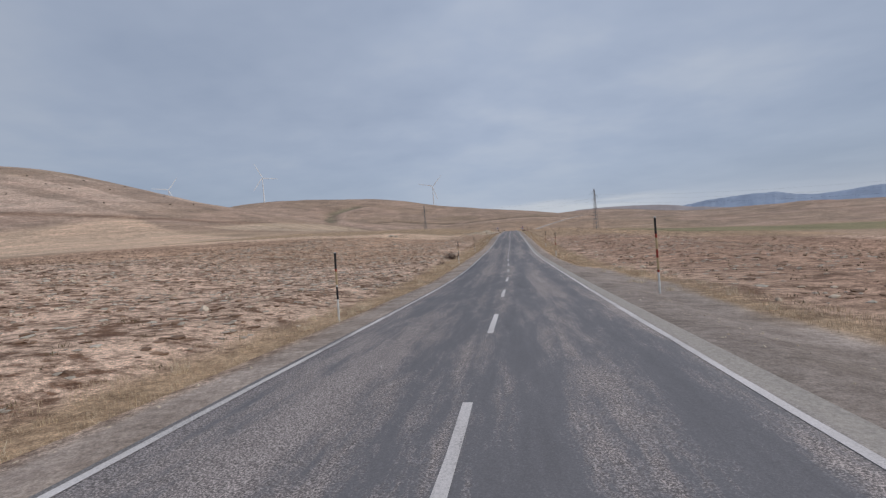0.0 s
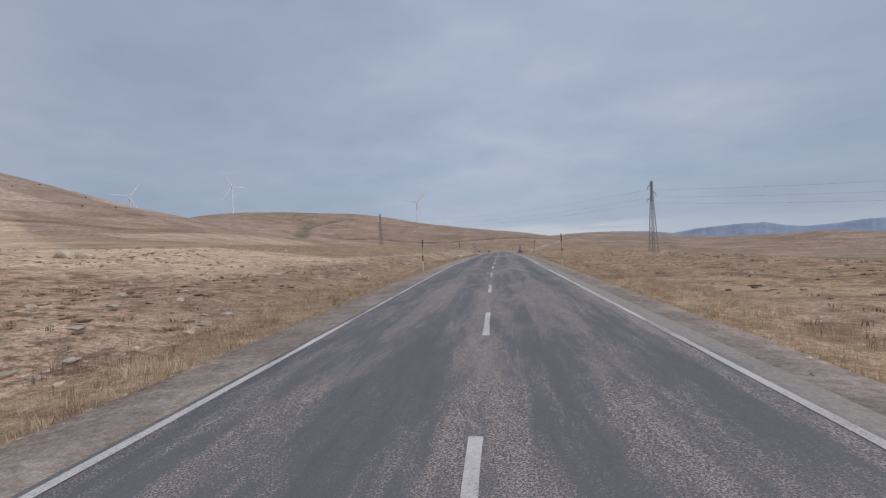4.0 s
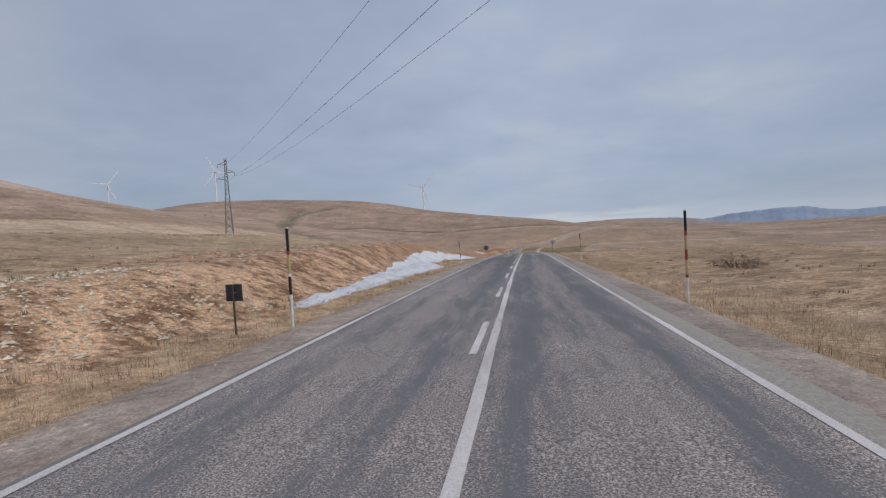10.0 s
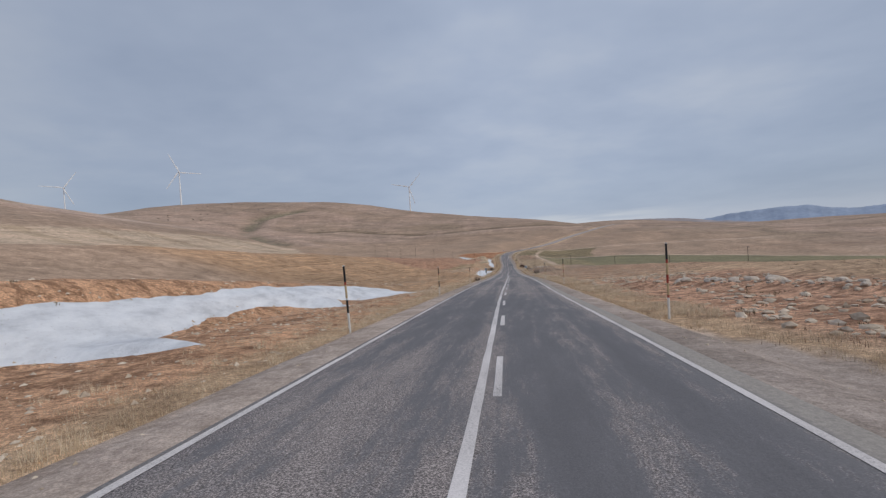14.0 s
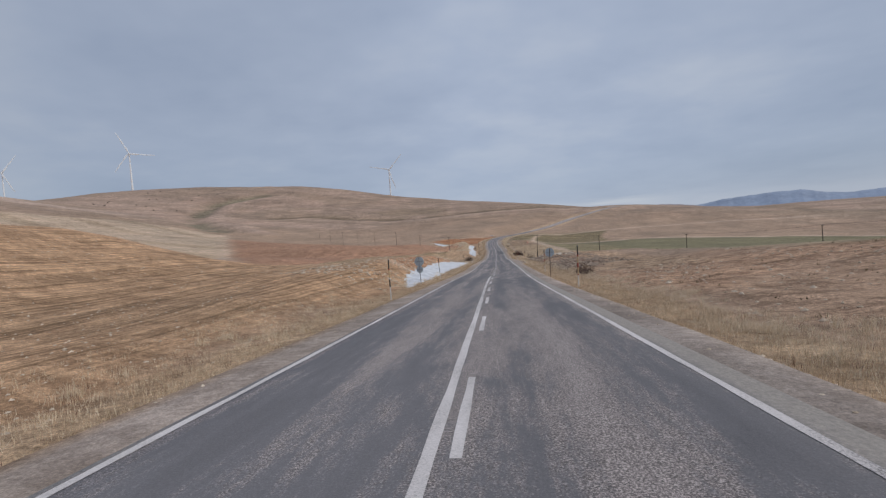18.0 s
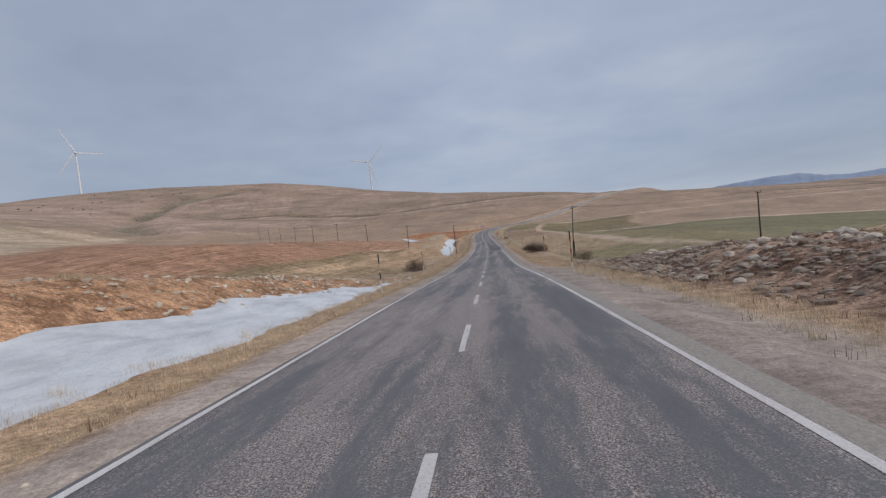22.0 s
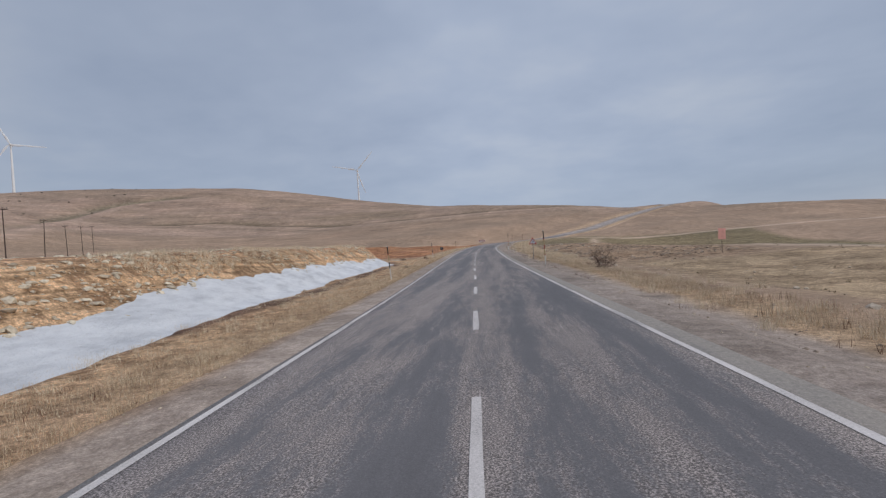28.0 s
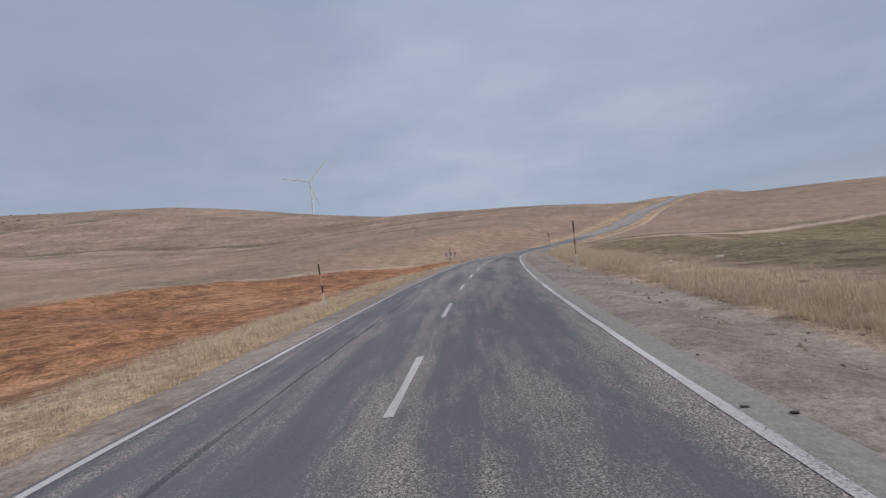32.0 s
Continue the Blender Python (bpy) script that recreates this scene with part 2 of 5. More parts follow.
def varied(name, a, b_, rough=0.95):
    """Blades, stones and twigs, each island between two colours."""
    m, t, b = shader(name, rough)
    r = wire(t, "ShaderNodeNewGeometry").outputs["Random Per Island"]
    c = blend(t, r, a, b_)
    c = blend(t, 1.0, c, ramp_node(t, grain(t, (1, 1, 1), 7.0), ((0.3, 0.75), (0.7, 1.2))), "MULTIPLY")
    t.links.new(c, b.inputs["Base Color"])
    return m


M_EARTH = earth_material()
M_ASPHALT = asphalt_material("asphalt", (0.278, 0.238, 0.222), (0.168, 0.159, 0.164))
M_OLD_ASPHALT = asphalt_material("bleached_asphalt", (0.44, 0.375, 0.345), (0.37, 0.31, 0.28))
M_PATCH = asphalt_material("fresh_asphalt", (0.15, 0.142, 0.14), (0.10, 0.098, 0.102))
M_PAINT = paint_material()
M_SNOW = snow_material()
M_STRAW = varied("dry_grass", (0.70, 0.56, 0.40), (0.40, 0.295, 0.20))
M_STRAW_PALE = varied("tall_dry_grass", (0.86, 0.73, 0.55), (0.60, 0.48, 0.34))
M_TWIG = varied("twig", (0.155, 0.10, 0.08), (0.07, 0.047, 0.04))
M_STONE = varied("field_stone", (0.70, 0.59, 0.47), (0.44, 0.345, 0.255))
M_HEATH = varied("heath_clump", (0.31, 0.20, 0.135), (0.19, 0.12, 0.083))
M_RUBBLE = varied("dark_rubble", (0.46, 0.37, 0.29), (0.24, 0.18, 0.14))
M_LIMESTONE = varied("limestone_rubble", (0.76, 0.67, 0.53), (0.47, 0.385, 0.285))
M_ROCK = plain("pale_rock", (0.64, 0.545, 0.45), 0.9, dirt=0.4, size=2.5, bump=0.08)
M_CLOD = varied("clod", (0.15, 0.11, 0.085), (0.075, 0.058, 0.048))
M_TUSSOCK = varied("steppe_tussock", (0.26, 0.20, 0.12), (0.15, 0.11, 0.07))
M_CUSHION = varied("cushion_plant", (0.56, 0.50, 0.42), (0.36, 0.305, 0.245))
M_WEED = varied("dead_weed", (0.24, 0.13, 0.09), (0.15, 0.085, 0.06))
M_WHITE = plain("white_steel", (0.84, 0.85, 0.86), 0.5, dirt=0.08, size=0.1)
M_GREYBACK = plain("sign_back", (0.42, 0.49, 0.55), 0.5, 0.1, dirt=0.15)
M_DARKBACK = plain("weathered_sign_back", (0.055, 0.06, 0.07), 0.6, 0.2, dirt=0.3)
M_ZINC = plain("galvanised_steel", (0.30, 0.30, 0.31), 0.5, 0.6, dirt=0.3)
M_RUST = plain("rusty_pipe", (0.11, 0.075, 0.06), 0.8, 0.2, dirt=0.4)
M_SIGNWHITE = plain("sign_white", (0.68, 0.69, 0.70), 0.45, dirt=0.12)
M_SIGNRED = plain("sign_red", (0.50, 0.045, 0.045), 0.45, dirt=0.2)
M_SIGNBLUE = plain("sign_blue", (0.03, 0.085, 0.36), 0.45, dirt=0.2)
M_SIGNBLACK = plain("sign_black", (0.02, 0.02, 0.024), 0.5, dirt=0.2)
M_POLEBLACK = plain("pole_black", (0.025, 0.025, 0.028), 0.6, dirt=0.3)
M_POLERED = plain("pole_red", (0.34, 0.06, 0.04), 0.6, dirt=0.3)
M_POLECREAM = plain("pole_cream", (0.50, 0.38, 0.22), 0.7, dirt=0.3)
M_POLEWHITE = plain("pole_white", (0.70, 0.69, 0.66), 0.6, dirt=0.25)
M_WOOD = plain("tarred_wood", (0.085, 0.06, 0.05), 0.85, dirt=0.4, size=1.5)
M_LATTICE = plain("weathered_lattice", (0.27, 0.255, 0.25), 0.6, 0.4, dirt=0.25)
M_WIRE = plain("cable", (0.05, 0.05, 0.055), 0.5, 0.5, dirt=0.1)
M_GLASSY = plain("insulator", (0.12, 0.13, 0.14), 0.2, dirt=0.1)
# blue-grey is the haze of distance, painted into the base colour
M_MOUNTAIN = plain("hazed_mountain", (0.33, 0.39, 0.50), 1.0, dirt=0.28, size=0.006)
M_FOOTHILL = plain("far_foothill", (0.36, 0.315, 0.31), 1.0, dirt=0.25, size=0.008)


def part(name, bm, material, parent=None, label=""):
    me = bpy.data.meshes.new(name)
    bm.to_mesh(me)
    bm.free()
    me.materials.append(material)
    ob = new(name, me)
    if parent:
        ob.parent = parent
    if label:
        tagged(ob, label)
    return ob


def soup(name, verts, faces, material):
    me = bpy.data.meshes.new(name)
    me.from_pydata(verts, [], faces)
    me.materials.append(material)
    return new(name, me)


def dice(x, y, seed):
    h = np.sin(x * 127.1 + y * 311.7 + seed * 74.7) * 43758.5453
    return h - np.floor(h)


def vnoise(x, y, size, seed=0):
    """Smooth value noise, 0 to 1."""
    x, y = np.asarray(x, float) / size, np.asarray(y, float) / size
    i, j = np.floor(x), np.floor(y)
    u, v = x - i, y - j
    u, v = u * u * (3 - 2 * u), v * v * (3 - 2 * v)
    return (dice(i, j, seed) * (1 - u) + dice(i + 1, j, seed) * u) * (1 - v) + (dice(i, j + 1, seed) * (1 - u) + dice(i + 1, j + 1, seed) * u) * v


def fbm(x, y, size, seed=0):
    return 0.55 * vnoise(x, y, size, seed) + 0.3 * vnoise(x, y, size * 0.43, seed + 1) + 0.15 * vnoise(x, y, size * 0.19, seed + 2)


# ---- the lie of the land ----
KNOT_Y = np.concatenate([np.arange(-30, 961, 30.0), [1000, 1040, 1080, 1150, 1265, 1400]])
KNOT_X = np.array([0.2, 0.0, 0.3, 0.1, 0.2, 0.2, 0.0, 0.2, 0.3, 0.5, 0.2, 0.1, 0.5, 1.2, 1.8, 1.9, 1.6, 1.6, 1.5, 1.2, 0.8, 0.9, 0.6, 0.4, 0.0, -0.2, -0.6, -1.1, -2.2, -3.5, -4.4, -4.6, -2.9, 0.9, 11, 30, 57, 96, 174, 265])
KNOT_Z = np.array([1.5, 0.0, -1.5, -2.3, -2.5, -2.4, -2.2, -2.2, -2.5, -2.8, -3.1, -3.5, -3.9, -4.5, -5.4, -6.8, -8.6, -10.5, -12.6, -14.7, -16.7, -18.6, -20.1, -21.6, -23.4, -24.5, -25.2, -25.5, -25.4, -25.0, -24.4, -23.8, -23.1, -22.5, -22.0, -20.7, -16.8, -8.6, 5, 12])

def glide(y, v):
    """A smooth line through the knots."""
    y = np.asarray(y, float)
    j = np.clip(np.searchsorted(KNOT_Y, y) - 1, 1, len(KNOT_Y) - 3)
    h = KNOT_Y[j + 1] - KNOT_Y[j]
    q = np.clip((y - KNOT_Y[j]) / h, -1, 2)
    m0 = (v[j + 1] - v[j - 1]) / (KNOT_Y[j + 1] - KNOT_Y[j - 1]) * h
    m1 = (v[j + 2] - v[j]) / (KNOT_Y[j + 2] - KNOT_Y[j]) * h
    return (2 * q**3 - 3 * q**2 + 1) * v[j] + (q**3 - 2 * q**2 + q) * m0 + (3 * q**2 - 2 * q**3) * v[j + 1] + (q**3 - q**2) * m1


def road_x(y):
    return glide(y, KNOT_X)


def road_z(y):
    return glide(y, KNOT_Z)


HILLS = (  # centre x, y, height, radius x, radius y
    (-943, 1006, 93, 456, 521),
    (-924, 1668, 131, 362, 352),
    (-458, 1684, 98, 302, 319),
    (-37, 1709, 51, 319, 405),
    (375, 2269, 58, 336, 456),
    (488, 1241, 19, 331, 206),
    (-167, 883, -14, 141, 303),
    (1285, 2465, 33, 816, 796),
    (-698, 880, -29, 215, 172),
    (17, 1366, 12, 232, 186),
    (-929, 711, 129, 539, 339),
    (58, 690, -3.8, 42, 70),
    (699, 1534, 10.7, 240, 223),
    (952, 1080, 12.7, 282, 296),
    (44, 932, -6.8, 55, 107),
    (221, 1147, 8.7, 122, 132),
    (693, 1165, 18.4, 105, 164),
    (126, 1195, -7.0, 40, 78),
)
GULLY = ((-290, 990), (-380, 1090), (-470, 1195), (-500, 1245), (-525, 1300), (-552, 1380), (-525, 1446), (-500, 1480))
SPUR = ((-240, 985), (-345, 1105), (-435, 1190), (-466, 1250), (-490, 1310), (-508, 1380), (-485, 1450))
SCRUB = ((-385, 1290), (-335, 1322), (-240, 1296), (-130, 1275), (-20, 1292), (100, 1312), (170, 1325))
# along the road: y, ditch depth, foot and top of the bank from the centre line, height of the bank's top over the road
LEFT_BANK = np.array((
    (-60, 0.6, 8, 13, -0.1), (30, 0.65, 8, 13, -0.1), (60, 0.5, 8, 13, 0.0), (180, 0.5, 8, 13, 0.2), (215, 0.5, 8.5, 13.5, 1.0), (255, 0.5, 9, 14, 0.8), (300, 0.55, 8, 15, 0.8), (335, 0.6, 8.5, 16, 2.0),
    (348, 0.6, 10.5, 16.5, 2.4), (365, 0.65, 13, 19, 2.7), (400, 0.7, 15.5, 21.5, 2.7), (425, 0.75, 16.8, 23, 2.6), (446, 0.8, 17, 23.5, 2.5), (470, 0.6, 14, 20, 1.2), (492, 0.6, 10, 16, 0.1), (530, 0.8, 9.5, 14, 0.0), (548, 0.6, 9, 14, 0.0), (575, 0.5, 9, 15.5, 1.7),
    (600, 0.42, 9.5, 18, 2.9), (650, 0.44, 10, 18, 2.8), (672, 0.42, 9.8, 16, 1.5), (685, 0.4, 9.5, 15, 0.4), (700, 0.3, 10, 15.5, -0.5), (718, 0.25, 10, 16, -1.2), (738, 0.35, 10, 16, -1.0), (760, 0.7, 10, 16, -0.8), (790, 0.6, 11, 17, 1.0),
    (806, 0.6, 12, 19, 2.7), (830, 0.6, 13, 19.5, 2.9), (866, 0.6, 13.8, 19.5, 2.6), (876, 0.65, 16.8, 21, 2.4), (882, 0.7, 18.6, 23, 2.2), (885, 0.72, 19.5, 24.5, 1.6), (890, 0.8, 19, 27, -0.7), (895, 0.85, 18, 28, -0.75), (925, 0.7, 13, 22, -0.6), (1000, 0.7, 10, 16, -0.6), (1100, 0.6, 9, 14, 0.5)))
RIGHT_BANK = np.array((
    (-60, 0.25, 8, 13, -0.5), (25, 0.25, 8, 13, -0.5), (52, 0.5, 8, 13, -0.5), (90, 0.6, 8, 13, -0.5), (250, 0.65, 8, 13, -0.5), (282, 0.68, 8, 12.5, -0.2), (300, 0.6, 8, 12, 0.1), (340, 0.5, 9, 14, -0.4),
    (480, 0.5, 9, 14, -0.5), (530, 0.68, 9, 14, -0.5), (590, 0.5, 8.5, 13, -0.2), (622, 0.4, 9, 13, 0.2), (640, 0.38, 9, 13.5, 0.75), (664, 0.4, 9, 14, 0.8), (682, 0.35, 9, 14, 0.0), (700, 0.15, 9, 15, -1.3),
    (718, 0.12, 9.5, 15, -2.3), (740, 0.15, 9.5, 15, -2.3), (770, 0.4, 9, 15, -1.2), (850, 0.42, 9, 15, -0.5), (927, 0.25, 9, 14, -0.4), (960, 0.3, 9, 14, -0.3), (1100, 0.5, 9, 13, 0.8)))
WALLSTONES = ((12.2, 464), (17.5, 455), (20.2, 443), (18.2, 428), (17.3, 420), (16.8, 413), (17.5, 404))  # field edge of heaped stones, from the centre line


def ramp(v, a, b):
    t = np.clip((v - a) / (b - a), 0, 1)
    return t * t * (3 - 2 * t)


def from_line(x, y, line):
    """Distance from a broken line."""
    best = np.full(np.shape(x), 1e9)
    for (ax, ay), (bx, by) in zip(line, line[1:]):
        t = np.clip(((x - ax) * (bx - ax) + (y - ay) * (by - ay)) / ((bx - ax) ** 2 + (by - ay) ** 2), 0, 1)
        best = np.minimum(best, np.hypot(x - ax - t * (bx - ax), y - ay - t * (by - ay)))
    return best


def far_land(x, y):
    yy = np.clip(y, -30, 1300)
    d = x - road_x(yy) * np.clip(1 - np.abs(x) / 600, 0, 1)
    z = road_z(np.clip(yy, -30, 1000))
    z = z + 4.52 * (1 - np.exp(-np.clip(-d - 10, 0, None) / 60)) - 14.1 * (1 - np.exp(-np.clip(d - 10, 0, None) / 150))
    for cx, cy, h, rx, ry in HILLS:
        z = z + h * np.exp(-(((x - cx) / rx) ** 2) - ((y - cy) / ry) ** 2)
    z = z - 7.0 * np.exp(-((from_line(x, y, GULLY) / 26) ** 2)) + 4.0 * np.exp(-((from_line(x, y, SPUR) / 26) ** 2)) - 2.5 * np.exp(-((from_line(x, y, SCRUB) / 16) ** 2))
    return z


def off_road(x, y):
    """Distance from the road's centre line, left negative."""
    yy = np.clip(y, -60, 1390)
    dx = road_x(yy + 1) - road_x(yy - 1)
    return (x - road_x(yy)) / np.sqrt(1 + dx * dx / 4)


def land(x, y):
    x, y = np.asarray(x, float), np.asarray(y, float)
    d = off_road(x, y)
    yy = np.clip(y, -60, 1390)
    z = far_land(x, y)
    rz = road_z(yy)
    for side, bank in ((-1, LEFT_BANK), (1, RIGHT_BANK)):
        depth, foot, top, high = (np.interp(yy, bank[:, 0], bank[:, i]) for i in (1, 2, 3, 4))
        s = d * side
        cut = -0.045 - depth * ramp(s, 4.75, 6.4) + (depth + high) * ramp(s, foot, top) - 0.3 * (s < 3.2)
        w = (s > -0.01) * (1 - ramp(s, top + 2, top + 34)) * (1 - ramp(y, 1270, 1330))
        z = np.where(s >= 0, z * (1 - w) + (rz + cut) * w, z)
    # flat top behind the cutting, and the swell of the stubble field farther off
    z = z - 4.2 * ramp(-d, 19, 42) * (1 - ramp(-d, 75, 130)) * ramp(y, 575, 610) * (1 - ramp(y, 672, 715))
    z = z - 3.4 * ramp(-d, 21, 40) * (1 - ramp(-d, 75, 130)) * ramp(y, 806, 832) * (1 - ramp(y, 880, 900))
    z = z + 4.0 * np.exp(-((x + 175) / 65) ** 2 - ((y - 805) / 75) ** 2)
    # hollow where the farm track comes down
    return z - 2.6 * ramp(-d, 25, 52) * ramp(y, 887, 900) * (1 - ramp(y, 965, 1040)) * (1 - ramp(-d, 95, 190))


def relief(x, y):
    """The land with its hummocks and clods."""
    d = off_road(x, y)
    away = ramp(np.abs(d), 5.0, 9.0)
    rough = 0.35 * (fbm(x, y, 3.2, 5) - 0.5) + 0.9 * (fbm(x, y, 17, 9) - 0.5) * ramp(np.abs(d), 14, 40) + (7.0 - 4.0 * (x > 0)) * (fbm(x, y, 140, 12) - 0.5) * ramp(np.abs(d), 120, 320)
    rough = rough + 1.3 * (fbm(x, y, 7, 14) - 0.5) * ramp(-d, 11, 15) * (1 - ramp(-d, 60, 80)) * ramp(y, 893, 900) * (1 - ramp(y, 1005, 1020))
    rough = rough + 0.7 * (fbm(x, y, 6, 15) - 0.5) * ramp(d, 10.5, 14) * (1 - ramp(d, 24, 30)) * ramp(y, 836, 845) * (1 - ramp(y, 895, 905))
    rough = rough + 1.1 * (fbm(x, y, 2.6, 16) - 0.5) * ramp(d, 9.5, 12) * (1 - ramp(d, 21, 26)) * ramp(y, 596, 612) * (1 - ramp(y, 680, 690))
    rough = rough + 0.45 * np.exp(-((from_line(d, y, WALLSTONES) / 1.4) ** 2))
    edge = 0.10 * (fbm(x, y, 1.3, 3) - 0.5) * ramp(np.abs(d), 4.0, 5.2)
    return land(x, y) + away * rough + edge


def cover(x, y):
    """What grows or lies on the ground: colour and how patchy it is."""
    d = off_road(x, y)
    wob = (fbm(x, y, 9, 31) - 0.5) * 8
    wob2 = (fbm(x, y, 60, 32) - 0.5) * 40
    c = np.zeros(x.shape + (3,))
    mot = np.zeros(x.shape)

    def lay(mask, colour, m):
        nonlocal c, mot
        k = np.clip(mask, 0, 1)
        c = c * (1 - k[..., None]) + np.array(colour) * k[..., None]
        mot = mot * (1 - k) + m * k

    def band(v, lo, hi, soft):
        return ramp(v, lo - soft, lo + soft) * (1 - ramp(v, hi - soft, hi + soft))

    one = np.ones(x.shape)
    lay(one, (0.37, 0.285, 0.205), 0.25)
    # hills, with greener hollows and paler ribs
    far = ramp(np.hypot(x, np.clip(y - 900, 0, None)), 260, 420)
    lay(far, (0.35, 0.275, 0.205), 0.15)
    lay(far * ramp(-x, 430, 560) * (1 - ramp(y, 1080, 1200)) * 0.8, (0.54, 0.44, 0.355), 0.12)
    lay(far * ramp(fbm(x * 0.6 + y * 0.5, y * 0.5 - x * 0.3, 150, 41), 0.56, 0.66) * 0.6, (0.28, 0.225, 0.155), 0.12)
    # bands that follow the slopes
    lay(far * ramp(fbm(x * 0.13 + 40, y + 0.12 * x, 44, 45), 0.54, 0.62) * 0.55, (0.45, 0.35, 0.275), 0.12)
    lay(far * ramp(fbm(x * 0.11 - 90, y + 0.15 * x, 38, 46), 0.57, 0.66) * 0.55, (0.255, 0.20, 0.15), 0.15)
    lay((1 - ramp(from_line(x, y, SPUR) + wob2 * 0.25, 4, 20)) * 0.6, (0.46, 0.36, 0.285), 0.12)
    lay((1 - ramp(from_line(x, y, GULLY) + wob2 * 0.4, 5, 24)) * 0.85, (0.205, 0.195, 0.132), 0.2)
    lay((1 - ramp(from_line(x, y + 34, SCRUB) + wob2 * 0.2, 4, 16)) * 0.6, (0.46, 0.365, 0.28), 0.12)
    lay((1 - ramp(from_line(x, y, SCRUB) + wob, 3, 13)) * 0.9, (0.185, 0.155, 0.105), 0.4)
    lay(far * ramp(fbm(x, y, 75, 43), 0.58, 0.7) * 0.6, (0.44, 0.335, 0.26), 0.15)
    # stony steppe at the start
    lay(band(y + wob2, -300, 128, 10) * (1 - ramp(np.abs(d + wob), 110, 150)), (0.42, 0.338, 0.265), 0.95)
    lay(band(y + wob2, -300, 128, 10) * band(d + wob, 10, 75, 6), (0.36, 0.26, 0.19), 0.65)
    lay(band(y + wob, 60, 175, 10) * band(d + wob, -150, -13, 6), (0.40, 0.30, 0.215), 0.7)
    lay(ramp(-d, 130, 160) * band(y, -200, 420, 40) * (1 - far), (0.42, 0.325, 0.225), 0.1)
    lay(ramp(y + wob, 143, 153) * (1 - ramp(y + wob - 194 - 0.75 * np.clip(-d - 44, 0, None), -7, 7)) * ramp(-d + wob, 15, 23) * (1 - ramp(-d, 430, 480)) * 0.92, (0.60, 0.475, 0.345), 0.28)
    lay((1 - ramp(from_line(x, y, ((-560, 440), (-447, 486), (-365, 520), (-318, 627))) + wob, 5, 15)) * 0.75, (0.235, 0.165, 0.115), 0.2)
    # thin grass
    lay(band(y + wob, 190, 330, 8) * band(d + wob, -160, -13, 3), (0.37, 0.29, 0.19), 0.45)
    lay(band(y + wob, 205, 330, 6) * band(d, -16, -8, 1.5), (0.345, 0.255, 0.17), 0.8)
    lay(band(y + wob, 132, 540, 10) * band(d + wob, 9, 90, 3), (0.385, 0.295, 0.195), 0.5)
    lay(band(y + wob, 395, 480, 8) * band(d + wob, 9, 26, 3), (0.37, 0.245, 0.165), 0.7)
    lay(band(y + wob, 330, 440, 5) * band(d + wob * 0.3, -80, -19, 1.0), (0.40, 0.315, 0.21), 0.3)
    # orange earth of the cuttings
    for y0, y1, d0, tone in ((325, 486, 24, (0.38, 0.25, 0.155)), (572, 690, 18.5, (0.365, 0.238, 0.145)), (792, 888, 22, (0.42, 0.31, 0.195))):
        lay(band(y + wob * 0.5, y0, y1, 4) * band(d + wob * 0.2, -d0, -7.6, 0.8), tone, 0.6)
    lay(band(y + wob * 0.5, 322, 358, 6) * band(d + wob * 0.2, -19, -7.6, 0.8) * 0.75, (0.335, 0.25, 0.175), 0.8)
    # ploughland with furrows
    lay(band(y + wob, 474, 600, 6) * band(d + wob, -62, -8.5, 2.5), (0.39, 0.272, 0.166), 0.32)
    edge = x + 44 + (y - 607) * 0.63 + wob * 0.4
    lay(band(y, 470, 930, 6) * band(d + wob, -330, -60, 3) * (1 - ramp(edge, -2, 4)), (0.50, 0.415, 0.305), 0.2)
    lay(band(y + d * 0.2 + wob2 * 0.1, 470, 900, 6) * band(d + wob, -330, -60, 3) * (1 - ramp(edge, -2, 4)) * ramp(np.sin((y + 0.3 * x) * 0.11), 0.5, 0.9) * 0.5, (0.33, 0.265, 0.17), 0.2)
    lay(band(y + wob * 0.3, 607, 888, 4) * band(d + wob * 0.3, -260, -19, 2) * ramp(edge, -2, 4), (0.36, 0.228, 0.15), 0.35)
    lay(band(y + wob * 0.3 - 0.35 * d, 880, 884, 2) * band(d, -120, -40, 4), (0.20, 0.13, 0.085), 0.3)
    brow = np.interp(y, (655, 740, 757, 766, 771, 780, 790, 800), (-34, -33, -32.5, -31.4, -29.7, -27.7, -24.1, -20))
    lay(band(y + wob * 0.4, 662, 800, 5) * ramp(d + wob * 0.15, brow - 0.8, brow + 0.8) * (1 - ramp(d + wob * 0.3, np.where(y < 692, -20, -13.5), np.where(y < 692, -17, -11.5))), (0.30, 0.238, 0.148), 0.45)
    lay(band(y + wob * 0.4, 662, 800, 5) * band(d - brow + wob * 0.2, 2.2, 6.5, 1.2) * (0.45 + 0.5 * ramp(fbm(x, y, 9, 38), 0.4, 0.55)), (0.44, 0.34, 0.225), 0.4)
    lay(band(y + wob * 0.4, 662, 790, 5) * band(d - brow + wob * 0.15, -0.6, 1.5, 0.6) * 0.85, (0.215, 0.185, 0.105), 0.4)
    lay(band(y + wob * 0.4, 756, 795, 3) * band(d - brow + wob * 0.2, -2.4, -0.8, 0.5) * ramp(fbm(x, y, 5, 39), 0.42, 0.52), (0.60, 0.50, 0.39), 0.5)
    lay(band(y + wob * 0.4, 735, 800, 5) * band(d + wob * 0.5, -26, -11.5, 2) * 0.7, (0.42, 0.312, 0.205), 0.5)
    red_far = np.interp(d, (-56, -50, -42, -29, -14), (943, 948, 966, 984, 1000)) + wob * 0.3
